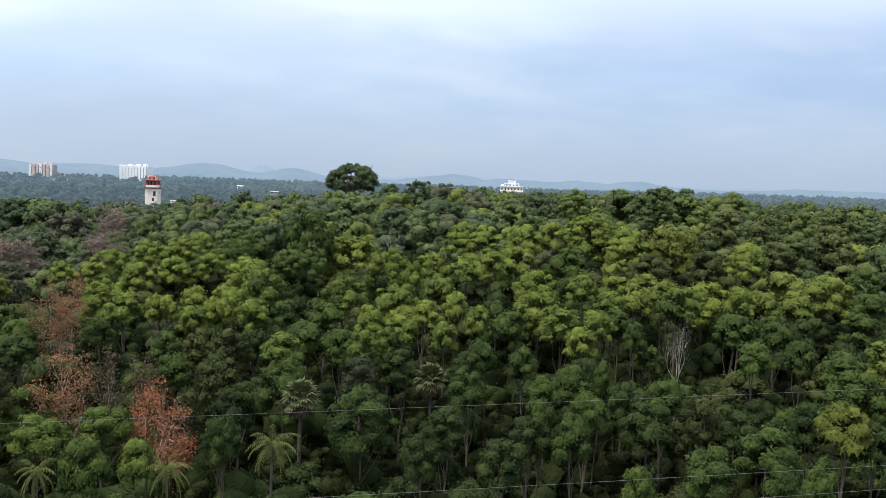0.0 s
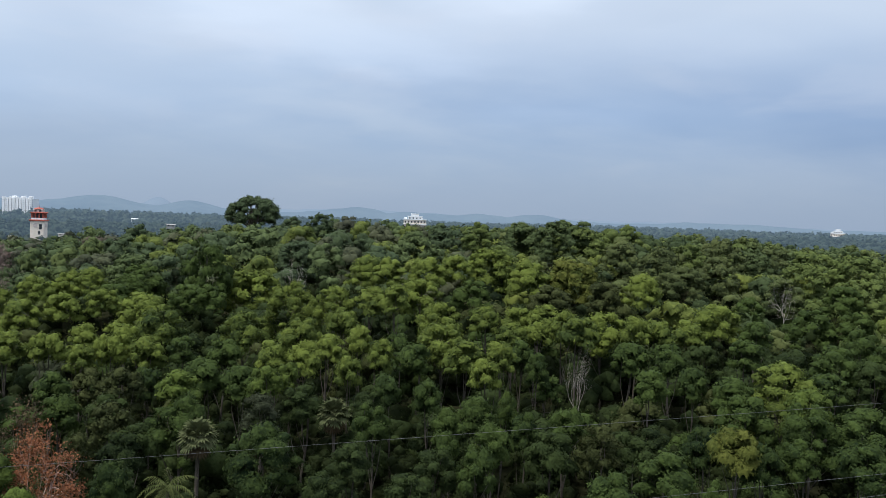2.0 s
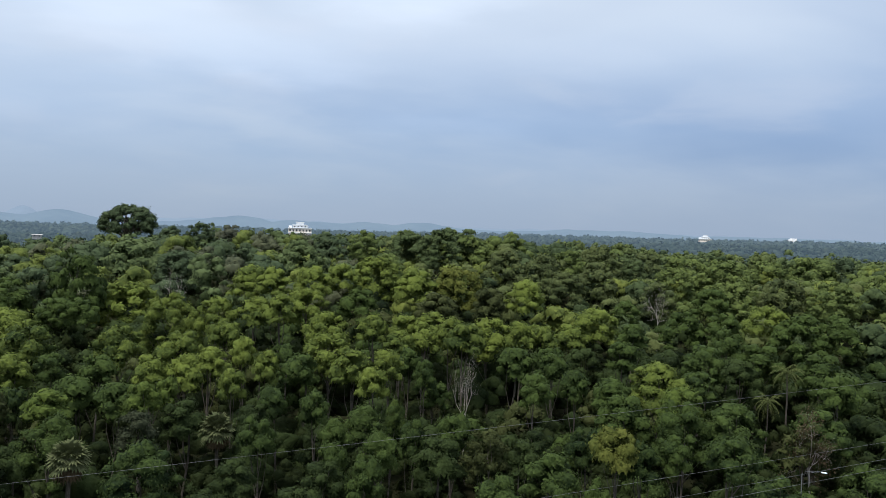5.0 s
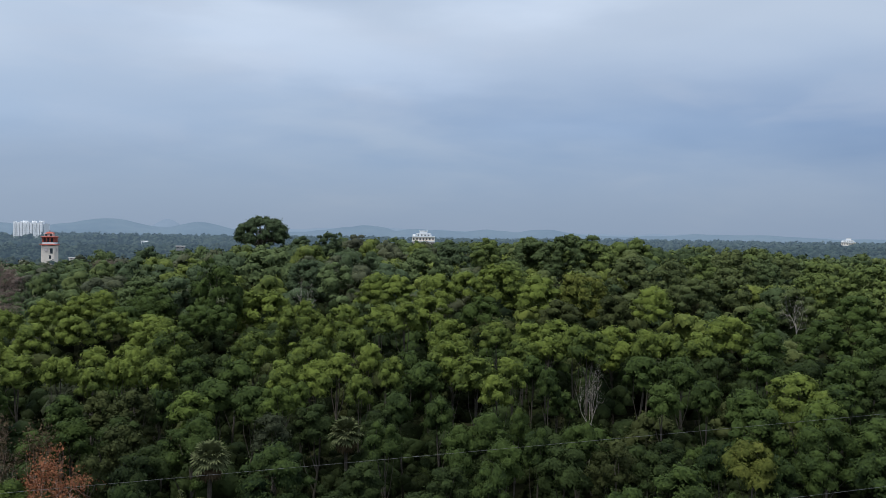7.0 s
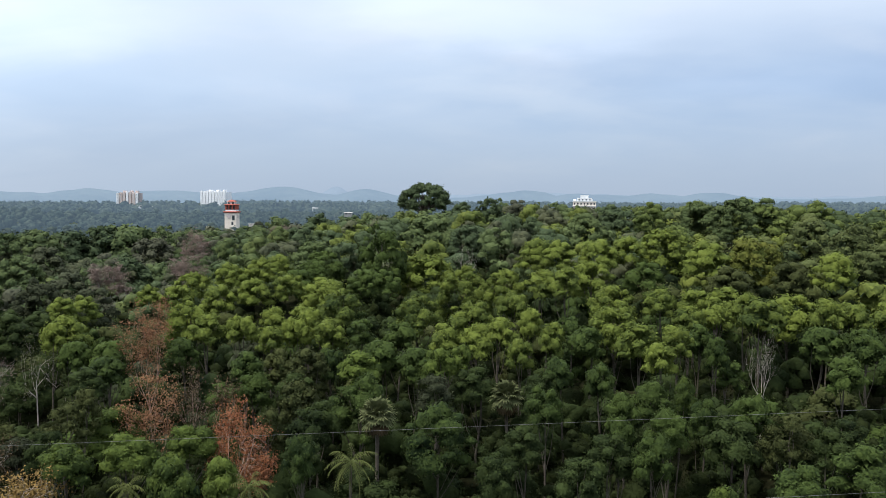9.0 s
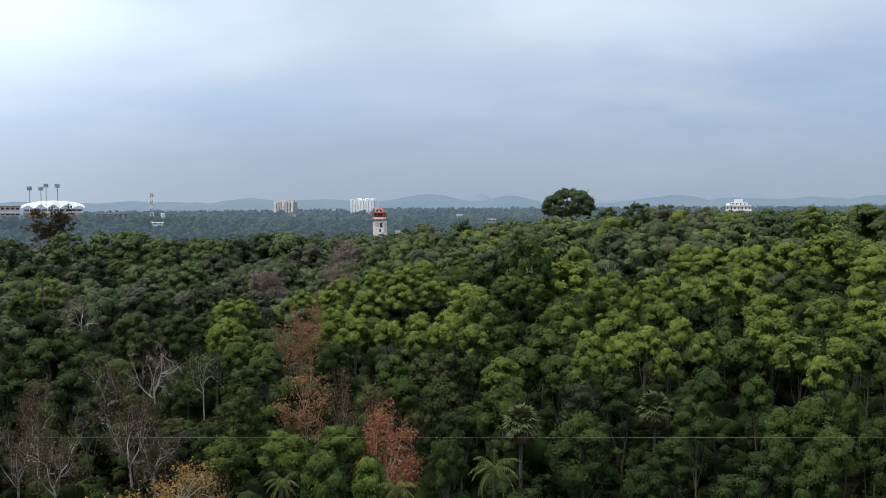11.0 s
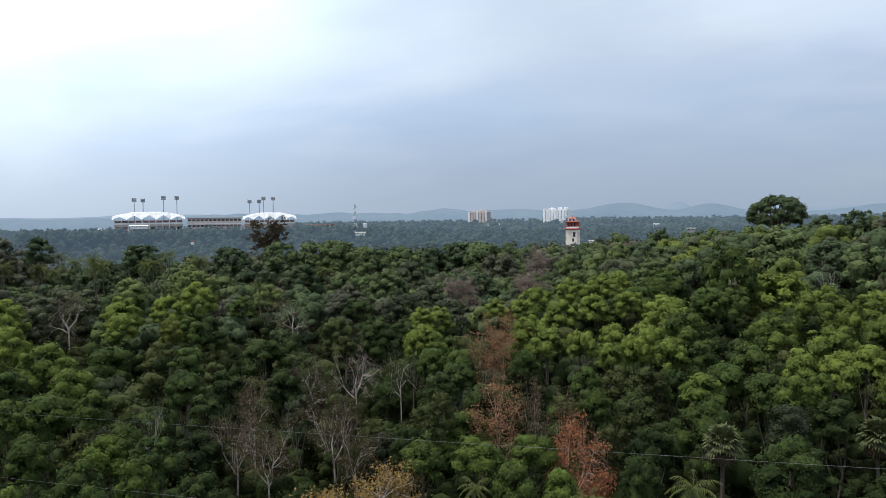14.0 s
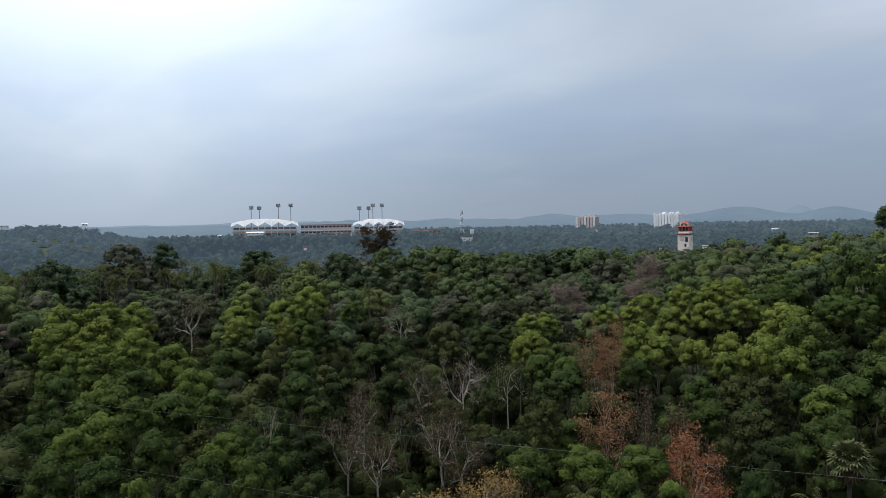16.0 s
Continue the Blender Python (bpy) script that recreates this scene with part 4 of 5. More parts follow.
plant("dark", -99.8, 97.4, 12.5, 7.0)
plant("bright", -127.3, 143.7, 11.5, 8.3)
plant("green", -103.0, 109.0, 14.0, 5.3)
plant("dark", -196.3, 166.6, 18.4, 12.8)
plant("dark", -196.9, 153.3, 14.5, 14.4)
plant("dark", -186.3, 140.8, 12.5, 11.6)
plant("green", -171.0, 197.9, 18.7, 15.1)
plant("green", -163.4, 206.0, 18.7, 15.2)
plant("green", -157.6, 210.6, 19.5, 17.3)
plant("green", -136.7, 199.7, 18.0, 14.0)
plant("green", -134.2, 215.1, 17.5, 14.7)
plant("dark", -181.0, 187.3, 17.1, 15.1)
plant("dark", -163.4, 178.5, 12.5, 16.0)
plant("dark", -153.5, 187.8, 12.5, 14.0)
plant("green", -112.8, 172.4, 14.0, 11.9)
plant("green", -81.9, 75.6, 14.0, 5.6)
plant("green", -71.3, 65.7, 14.0, 5.6)
plant("dark", -83.2, 93.2, 12.5, 9.3)
plant("olive", -79.8, 106.4, 13.5, 6.6)
plant("dark", -80.6, 119.3, 11.0, 7.2)
plant("dark", -72.3, 73.4, 12.5, 6.0)
plant("dark", -69.9, 80.4, 11.5, 6.2)
plant("dark", -65.3, 62.6, 12.5, 4.5)
plant("green", -57.4, 46.7, 14.0, 4.3)
plant("green", -52.4, 44.9, 14.0, 4.7)
plant("fresh", -55.8, 43.0, 14.0, 4.8)
plant("fresh", -47.5, 39.1, 14.5, 3.7)
plant("green", -53.0, 37.6, 14.0, 3.8)
plant("green", -63.4, 41.0, 14.0, 4.4)
plant("green", -59.8, 33.4, 14.0, 5.1)
plant("fresh", -52.2, 31.5, 14.5, 3.1)
plant("green", -47.5, 35.0, 14.0, 3.4)
plant("dark", -59.3, 56.0, 11.0, 5.4)
plant("dark", -46.6, 43.9, 12.5, 4.2)
plant("grey", -55.1, 66.1, 13.0, 4.3)
plant("olive", -52.9, 70.3, 12.5, 5.8)
plant("dark", -67.4, 84.4, 9.0, 5.4)
plant("grey", -44.5, 67.7, 10.0, 4.0)
plant("dark", -42.3, 52.0, 9.5, 2.9)
plant("dark", -219.3, 112.5, 16.5, 15.9)
plant("green", -78.5, 38.7, 14.5, 5.6)
plant("green", -64.2, 31.5, 14.0, 4.6)



# ---- the rest of the wood ----
def wood_kind(rng, az, d):
    """The mix of trees: fresh green clumps on the ridge's side, dark and dry ones towards the valley."""
    fresh = np.interp(az, [-70, -52, -40, -22, -14, 45], [0.40, 0.34, 0.10, 0.16, 0.84, 0.70])
    if d < 100:
        fresh *= 0.58 if d > 74 else 0.2
    if d > 230 and az < -8:
        fresh *= 0.3
    u = rng.random()
    if az > 13 and d < 120:
        fresh *= 0.3
    if u < fresh * (0.76 if d > 98 else 0.6):
        return "bright"
    if u < fresh:
        return "green"
    v = rng.random()
    if az > -14:
        table = (("green", 0.5), ("dark", 0.92), ("olive", 0.98), ("grey", 1.0))
    elif d > 140:
        table = (("green", 0.26), ("dark", 0.56), ("olive", 0.78), ("grey", 0.95), ("brown", 1.0))
    else:
        table = (("green", 0.34), ("dark", 0.56), ("olive", 0.82), ("grey", 0.95), ("brown", 1.0))
    return next(k for k, upto in table if v <= upto)


def scatter(rng, d0, d1, spacing, others, az0=-72.0, az1=48.0, tries=9):
    """Places at least about a spacing apart, in a fan before the terrace."""
    cell = {}
    for q in others:
        cell.setdefault((int(q[0] // spacing), int(q[1] // spacing)), []).append(q)
    out = []
    area = 0.5 * radians(az1 - az0) * (d1 * d1 - d0 * d0)
    for _ in range(int(area / spacing ** 2 * tries)):
        d = math.sqrt(rng.uniform(d0 * d0, d1 * d1))
        a = radians(rng.uniform(az0, az1))
        x, y = d * math.sin(a), d * math.cos(a)
        s = spacing * rng.uniform(0.8, 1.25)
        cx, cy = int(x // spacing), int(y // spacing)
        if any((x - q[0]) ** 2 + (y - q[1]) ** 2 < (0.5 * s + 0.32 * q[2]) ** 2
               for i in (-2, -1, 0, 1, 2) for j in (-2, -1, 0, 1, 2) for q in cell.get((cx + i, cy + j), ())):
            continue
        q = (x, y, s * 1.15, d, math.degrees(a))
        cell.setdefault((cx, cy), []).append(q)
        out.append(q)
    return out


def sight_clear(x, y, top):
    """Keeps filler trees from hiding the planted ones that stand behind them."""
    d = math.hypot(x, y)
    for px, py, pw, pz in SIGHT:
        pd = math.hypot(px, py)
        if d >= pd - 2:
            continue
        off = abs(x * py - y * px) / pd
        if off < pw * 0.5 * d / pd + 2.0 and x * px + y * py > 0:
            top = min(top, EYE + (pz - EYE) * d / pd)
    return top


def keep_view(az, dist, width, el):
    """Woods in front of a distant building stay below this elevation."""
    a = radians(az)
    SIGHT.append((dist * math.sin(a), dist * math.cos(a), width, EYE + dist * math.tan(radians(el))))


keep_view(-20.0, 520, 9, -1.75)
keep_view(-21.2, 1400, 50, -0.42)
keep_view(-26.7, 1500, 40, -0.25)
keep_view(4.74, 900, 26, -0.32)
keep_view(-6.55, 330, 18, -0.55)
keep_view(-45.2, 1050, 70, -0.30)
keep_view(-49.35, 1050, 84, -0.16)
keep_view(-41.4, 1050, 70, -0.16)
keep_view(33.0, 1500, 30, 0.0)
keep_view(40.8, 74, 2.5, -15.0)
keep_view(-35.4, 900, 22, -1.1)
rng_fill = np.random.default_rng(21)
FILL = ("green", "dark", "dark", "olive")
VALLEY = ("olive", "dark", "green", "olive", "grey", "olive")
NEAR = scatter(rng_fill, 46, 98, 6.2, [(p[0], p[1], p[2]) for p in PLACED])
for x, y, w, d, az in NEAR:
    mix = VALLEY if az < -16 else FILL
    kind = mix[rng_fill.integers(0, len(mix))]
    h = rng_fill.uniform(6.5, 11.0)
    g = float(ground_height(x, y))
    clear = sight_clear(x, y, g + h) - g
    if clear < 0.5 * h:
        continue
    set_tree(kind, x, y, min(h, clear), min(w, 0.75 * h) * rng_fill.uniform(1.0, 1.22) * min(1.0, 0.35 + 0.65 * clear / h))


def hidden(x, y, top):
    """Whether the wood in front hides a tree altogether."""
    d = math.hypot(x, y)
    f = np.arange(60.0, d - 12, 12.0) / d
    if not len(f):
        return False
    line = EYE + (top - EYE) * f
    return bool((ground_height(x * f, y * f) + 9.0 > line + 0.6).any())


def crown_bank(kind, seed, n, leaf, heads, tufts):
    rng = np.random.default_rng(seed)
    deep = HABIT[kind][1]
    depth = min(STANDARD_H * 0.9, STANDARD_W * deep * (1.5 if kind == "shrub" else 1.0))
    s = Soup()
    lobed_crown(rng, s, STANDARD_W, depth, STANDARD_H - depth, heads, n, leaf, tufts, 0.42 if kind == "shrub" else 0.60, 0.45, ball=BALL if tufts >= 8 else STONE)
    v, t, _ = s.arrays()
    return v, t


def woods(name, label, places, n, leaf, heads, tufts, heights, wide, mats, variants=4, seed=3, kinds=None, top_el=None, free=False):
    """A stretch of forest, too many trees to count, one mesh for each sort of foliage."""
    rng = np.random.default_rng(seed)
    bank, soups = {}, {}
    for x, y, w, d, az in places:
        kind = kinds[rng.integers(0, len(kinds))] if kinds else wood_kind(rng, az, d)
        h = rng.uniform(*heights)
        g = float(ground_height(x, y))
        if top_el:
            h = EYE + d * math.tan(radians(rng.uniform(*top_el))) - g
        elif d < 1050 and not free:
            h = min(h, max(2.5, sight_clear(x, y, g + h) - g))
            w *= min(1.0, max(0.45, h / heights[0]))
        if d > 150 and not top_el and hidden(x, y, g + h):
            continue
        key = (kind, int(rng.integers(0, variants)))
        if key not in bank:
            bank[key] = crown_bank(kind, 7 + len(bank), n, leaf, heads, tufts)
        v, t = bank[key]
        a = rng.uniform(0, 6.28)
        ww = w * rng.uniform(*wide) / STANDARD_W
        c, s = math.cos(a) * ww, math.sin(a) * ww
        q = np.stack([v[:, 0] * c - v[:, 1] * s + x, v[:, 0] * s + v[:, 1] * c + y, g + h + (v[:, 2] - STANDARD_H) * max(h / STANDARD_H, 1.05 * ww)], 1)
        soups.setdefault(kind, Soup()).add(q, t)
    for kind, soup in soups.items():
        v, t, _ = soup.arrays()
        ob = link_mesh(name, v, t, [mats[kind] if isinstance(mats, dict) else mats], smooth_faces=True)
        tagged(ob, label, {"undergrowth": "bushes"}.get(name, "woodland"), kind="structure" if name == "backdrop" else "stuff")


def grove(name, label, spots, n, leaf, heads, tufts, mats):
    """Crowns of the farther slope, one mesh for each sort of foliage."""
    rng = np.random.default_rng(17)
    bank, soups = {}, {}
    for kind, x, y, h, w in spots:
        key = (kind, int(rng.integers(0, 4)), w > 10)
        if key not in bank:
            bank[key] = crown_bank(kind, 70 + len(bank), n * (2 if w > 10 else 1), leaf, heads * (2 if w > 10 else 1), tufts)
        v, t = bank[key]
        a, ww = rng.uniform(0, 6.28), w / STANDARD_W
        c, s = math.cos(a) * ww, math.sin(a) * ww
        g = float(ground_height(x, y))
        q = np.stack([v[:, 0] * c - v[:, 1] * s + x, v[:, 0] * s + v[:, 1] * c + y, g + h + (v[:, 2] - STANDARD_H) * ww], 1)
        soups.setdefault(kind, Soup()).add(q, t)
    for kind, soup in soups.items():
        v, t, _ = soup.arrays()
        tagged(link_mesh(name, v, t, [mats[kind]], smooth_faces=True), label, "woodland", kind="stuff")


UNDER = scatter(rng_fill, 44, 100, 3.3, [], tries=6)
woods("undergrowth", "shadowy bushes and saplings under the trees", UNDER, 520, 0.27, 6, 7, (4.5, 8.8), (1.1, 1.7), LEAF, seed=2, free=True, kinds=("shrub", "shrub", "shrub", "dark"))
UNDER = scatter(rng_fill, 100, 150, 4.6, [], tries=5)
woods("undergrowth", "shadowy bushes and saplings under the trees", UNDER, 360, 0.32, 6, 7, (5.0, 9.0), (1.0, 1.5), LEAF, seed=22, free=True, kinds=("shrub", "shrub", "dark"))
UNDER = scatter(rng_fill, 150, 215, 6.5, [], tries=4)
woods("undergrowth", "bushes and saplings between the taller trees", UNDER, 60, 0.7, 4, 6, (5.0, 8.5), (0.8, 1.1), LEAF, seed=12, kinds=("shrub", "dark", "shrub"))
MIDDLE = scatter(rng_fill, 98, 275, 7.6, [(p[0], p[1], p[2]) for p in PLACED], tries=7)
woods("woodland", "dense forest crowns covering the slope", [q for q in MIDDLE if q[3] < 150 and q[4] > -16], 850, 0.34, 11, 10, (7.5, 12.0), (0.9, 1.2), LEAF, kinds=FILL)
woods("woodland", "dull dry forest crowns towards the valley", [q for q in MIDDLE if q[3] < 150 and q[4] <= -16], 850, 0.34, 11, 10, (7.5, 12.0), (0.9, 1.2), LEAF, seed=15, kinds=VALLEY)
for az0, az1, tones in ((-15, 9, CREST), (9, 60, LEAF_MID_HAZE)):
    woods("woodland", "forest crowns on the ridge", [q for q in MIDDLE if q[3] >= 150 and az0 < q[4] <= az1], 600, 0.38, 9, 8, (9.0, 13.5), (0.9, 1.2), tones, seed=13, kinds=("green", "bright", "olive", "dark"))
woods("woodland", "forest crowns of the valley greyed by haze", [q for q in MIDDLE if q[3] >= 150 and q[4] <= -15], 560, 0.42, 9, 8, (9.5, 14.5), (0.9, 1.3), LEAF_VALLEY_HAZE, seed=14)
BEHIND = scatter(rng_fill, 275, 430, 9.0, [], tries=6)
woods("woodland", "forest crowns beyond the ridge", BEHIND, 380, 0.55, 14, 7, (11, 16), (0.9, 1.3), LEAF_VALLEY_HAZE, seed=4)
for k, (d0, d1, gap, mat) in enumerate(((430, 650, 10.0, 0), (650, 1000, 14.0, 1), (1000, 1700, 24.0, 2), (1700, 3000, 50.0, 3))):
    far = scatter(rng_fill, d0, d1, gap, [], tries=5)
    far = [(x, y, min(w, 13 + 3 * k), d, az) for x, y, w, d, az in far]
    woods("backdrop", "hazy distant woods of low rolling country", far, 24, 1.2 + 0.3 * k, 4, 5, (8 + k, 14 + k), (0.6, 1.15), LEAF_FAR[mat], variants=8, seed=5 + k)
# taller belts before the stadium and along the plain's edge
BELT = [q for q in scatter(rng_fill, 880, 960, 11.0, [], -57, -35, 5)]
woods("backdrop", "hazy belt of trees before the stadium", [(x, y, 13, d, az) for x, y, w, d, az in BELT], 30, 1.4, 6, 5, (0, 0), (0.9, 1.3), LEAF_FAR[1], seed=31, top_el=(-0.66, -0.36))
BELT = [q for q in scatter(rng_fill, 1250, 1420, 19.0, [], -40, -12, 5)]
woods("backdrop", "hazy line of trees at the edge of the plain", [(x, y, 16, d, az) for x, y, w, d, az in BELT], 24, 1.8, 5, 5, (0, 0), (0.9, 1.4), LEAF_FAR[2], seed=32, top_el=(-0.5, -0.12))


# ---- hills on the horizon ----
def hill_range(name, dist, az0, az1, seed, low, peaks, mat, label):
    """A far range of hills with a smooth wooded skyline."""
    rng = np.random.default_rng(seed)
    az = np.arange(az0, az1, 0.25)
    el = np.full(len(az), low)
    for a, width, height in peaks:
        el = np.maximum(el, low + (height - low) * np.exp(-((az - a) / width) ** 2))
    el = el + 0.03 * np.interp(az, np.arange(az0, az1 + 1, 0.8), rng.normal(size=len(np.arange(az0, az1 + 1, 0.8))))
    top = EYE + dist * np.tan(np.radians(el))
    v, t = [], []
    for i, a in enumerate(np.radians(az)):
        for back, z in ((0, -30.0), (120, (top[i] - 30) * 0.55), (330, top[i]), (600, -30.0)):
            r = dist + back - 330
            v.append((r * math.sin(a), r * math.cos(a), z))
        if i:
            for k in range(3):
                p, q = (i - 1) * 4 + k, i * 4 + k
                t += [[p, q, q + 1], [p, q + 1, p + 1]]
    ob = link_mesh(name, v, np.array(t)[:, ::-1], [mat])
    tagged(ob, label, "hills", kind="structure")


# the hills' blue is distance haze put into colour and emission
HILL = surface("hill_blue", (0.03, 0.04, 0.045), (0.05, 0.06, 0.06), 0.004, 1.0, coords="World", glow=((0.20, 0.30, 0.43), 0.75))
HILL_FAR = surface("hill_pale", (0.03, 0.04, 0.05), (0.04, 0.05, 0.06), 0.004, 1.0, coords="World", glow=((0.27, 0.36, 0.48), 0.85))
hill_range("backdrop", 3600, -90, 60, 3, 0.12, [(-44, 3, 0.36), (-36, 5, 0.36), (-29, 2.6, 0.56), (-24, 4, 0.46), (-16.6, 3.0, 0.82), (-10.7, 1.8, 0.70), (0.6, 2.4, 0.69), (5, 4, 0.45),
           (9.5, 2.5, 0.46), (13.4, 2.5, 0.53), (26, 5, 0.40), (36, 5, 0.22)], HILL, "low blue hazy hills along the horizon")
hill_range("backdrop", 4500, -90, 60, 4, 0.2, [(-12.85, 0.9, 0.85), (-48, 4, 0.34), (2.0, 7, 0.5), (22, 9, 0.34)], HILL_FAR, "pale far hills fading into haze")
# ---- buildings and masts in the distance ----
def polar(az, dist):
    a = radians(az)
    return dist * math.sin(a), dist * math.cos(a)


def box(bm, x0, x1, y0, y1, z0, z1, bevel=0.0):
    """A block with its corner edges eased; adds to bm."""
    made = bmesh.ops.create_cube(bm, size=1.0)["verts"]
    bmesh.ops.scale(bm, vec=(x1 - x0, y1 - y0, z1 - z0), verts=made)
    bmesh.ops.translate(bm, vec=((x0 + x1) / 2, (y0 + y1) / 2, (z0 + z1) / 2), verts=made)
    if bevel:
        edges = list({e for v in made for e in v.link_edges})
        bmesh.ops.bevel(bm, geom=edges, offset=bevel, segments=1, affect="EDGES")


def block(name, mat, parent, *span, bevel=0.0, label=""):
    bm = bmesh.new()
    box(bm, *span, bevel=bevel)
    return part(name, bm, mat, parent, label)


def stand(name, az, dist, z, label, category, turn=0.0, group=""):
    """An Empty at a building's foot, its front towards the terrace."""
    x, y = polar(az, dist)
    ob = new(name)
    ob.matrix_basis = pose(x, y, z, 0, 0, -az + turn)
    return tagged(ob, label, category, group)


def shared(first, parent, m):
    """Another part on the same mesh."""
    ob = new(first.name.split(".")[0], first.data)
    ob.parent = parent
    ob.matrix_basis = m
    return ob


WHITE = surface("white_paint", (0.72, 0.73, 0.74), (0.84, 0.84, 0.84), 0.3, 0.7)
CREAM = surface("cream_plaster", (0.74, 0.63, 0.53), (0.85, 0.76, 0.66), 0.3, 0.8)
FAR_GLASS = surface("pale_window", (0.26, 0.30, 0.35), (0.36, 0.40, 0.45), 0.5, 0.3)
# pink plaster, paled by distance haze put into its colour
PINK = surface("pink_plaster", (0.52, 0.43, 0.40), (0.66, 0.56, 0.52), 0.3, 0.8)
TILE = surface("red_roof_tile", (0.30, 0.07, 0.05), (0.46, 0.13, 0.09), 0.8, 0.8)
# brown plaster, lightened and greyed with haze in the colour
BROWN_WALL = surface("brown_plaster", (0.36, 0.30, 0.29), (0.46, 0.39, 0.38), 0.3, 0.85)
CONCRETE = surface("concrete", (0.25, 0.24, 0.23), (0.42, 0.40, 0.38), 0.3, 0.85)
SHADE_GLASS = surface("dark_window", (0.03, 0.035, 0.04), (0.07, 0.08, 0.09), 0.5, 0.25)
MEMBRANE = surface("white_membrane", (0.74, 0.75, 0.77), (0.86, 0.86, 0.86), 0.08, 0.55)
STEEL = surface("grey_steel", (0.30, 0.31, 0.33), (0.45, 0.46, 0.48), 0.6, 0.45, 0.6)
DARK_STEEL = surface("dark_steel", (0.10, 0.11, 0.13), (0.18, 0.19, 0.22), 0.6, 0.5, 0.3)
RED_PAINT = surface("red_paint", (0.26, 0.15, 0.14), (0.36, 0.20, 0.18), 0.6, 0.6)
WIRE = surface("wire_metal", (0.10, 0.10, 0.10), (0.19, 0.19, 0.19), 2.0, 0.6, 0.4)
SEATS = surface("seat_red", (0.20, 0.12, 0.12), (0.30, 0.19, 0.18), 0.2, 0.7)


def clock_tower(az, dist, top, foot):
    """A square tower in white and pink with red eaves, an open belfry and a small dome."""
    t = stand("clock_tower", az, dist, foot, "square white and pink tower with red eaves and dome", "tower", turn=-16)
    h = top - foot
    s = 3.7
    a, b, c = h * 0.58, h * 0.80, h * 0.93
    shaft = block("shaft", CREAM, t, -s, s, -s, s, -6, a - 0.5, bevel=0.25)
    for i, w in enumerate((s + 0.75, s + 0.25)):
        block("eave", TILE, t, -w, w, -w, w, (a - 0.5, b)[i], (a + 0.3, b + 0.7)[i], bevel=0.3)
    # open gallery with posts; a dark block inside stands for its shade
    block("gallery_floor", WHITE, t, -s + 0.4, s - 0.4, -s + 0.4, s - 0.4, a + 0.3, a + 1.3, bevel=0.1)
    block("gallery_core", SHADE_GLASS, t, -s + 1.4, s - 1.4, -s + 1.4, s - 1.4, a + 1.3, b)
    for i in range(4):
        for j in (-1, 1):
            u = -s + 0.7 + i * (2 * s - 1.4) / 3
            block("post", TILE, t, u - 0.35, u + 0.35, j * (s - 0.7) - 0.35, j * (s - 0.7) + 0.35, a + 1.3, b, bevel=0.06)
    for i in (1, 2):
        for j in (-1, 1):
            u = -s + 0.7 + i * (2 * s - 1.4) / 3
            block("post", TILE, t, j * (s - 0.7) - 0.35, j * (s - 0.7) + 0.35, u - 0.35, u + 0.35, a + 1.3, b, bevel=0.06)
    belfry = block("belfry", PINK, t, -s * 0.62, s * 0.62, -s * 0.62, s * 0.62, b + 0.7, c, bevel=0.15)
    # dark slabs stand for the shade inside the belfry
    for u in (-1.3, 1.3):
        block("opening", SHADE_GLASS, belfry, u - 0.6, u + 0.6, -s * 0.62 - 0.05, -s * 0.62 + 0.3, b + 0.9, c - 0.3)
    bm = bmesh.new()
    rings = [(s * 0.78, c), (s * 0.74, c + 0.25), (s * 0.58, c + (h - c) * 0.4), (s * 0.36, c + (h - c) * 0.72), (0.25, h - 0.3), (0.08, h + 0.9)]
    prev = None
    for r, z in rings:
        cur = [bm.verts.new((r * math.cos(k * math.pi / 4 + 0.39), r * math.sin(k * math.pi / 4 + 0.39), z)) for k in range(8)]
        if prev:
            for k in range(8):
                bm.faces.new((prev[k], prev[(k + 1) % 8], cur[(k + 1) % 8], cur[k]))
        prev = cur
    bm.faces.new(prev)
    part("dome", bm, TILE, t, "red tiled dome with finial")
    # clock faces, and dark slabs for the shade in openings on the shaft
    for turn in (0, 90):
        bm = bmesh.new()
        bmesh.ops.create_cone(bm, cap_ends=True, segments=20, radius1=1.2, radius2=1.1, depth=0.3,
                              matrix=Matrix.Rotation(radians(turn), 4, "Z") @ pose(-0.9 if turn == 0 else 0.0, -s - 0.1, a - 2.9, 90, 0, 0))
        part("clock_face", bm, PINK, shaft)
    block("opening", SHADE_GLASS, shaft, 1.1, 2.7, -s - 0.06, -s + 0.3, a - 5.2, a - 2.2, bevel=0.02)
    block("opening", SHADE_GLASS, shaft, 0.6, 1.8, -s - 0.06, -s + 0.3, a - 8.2, a - 6.2, bevel=0.02)
    return t


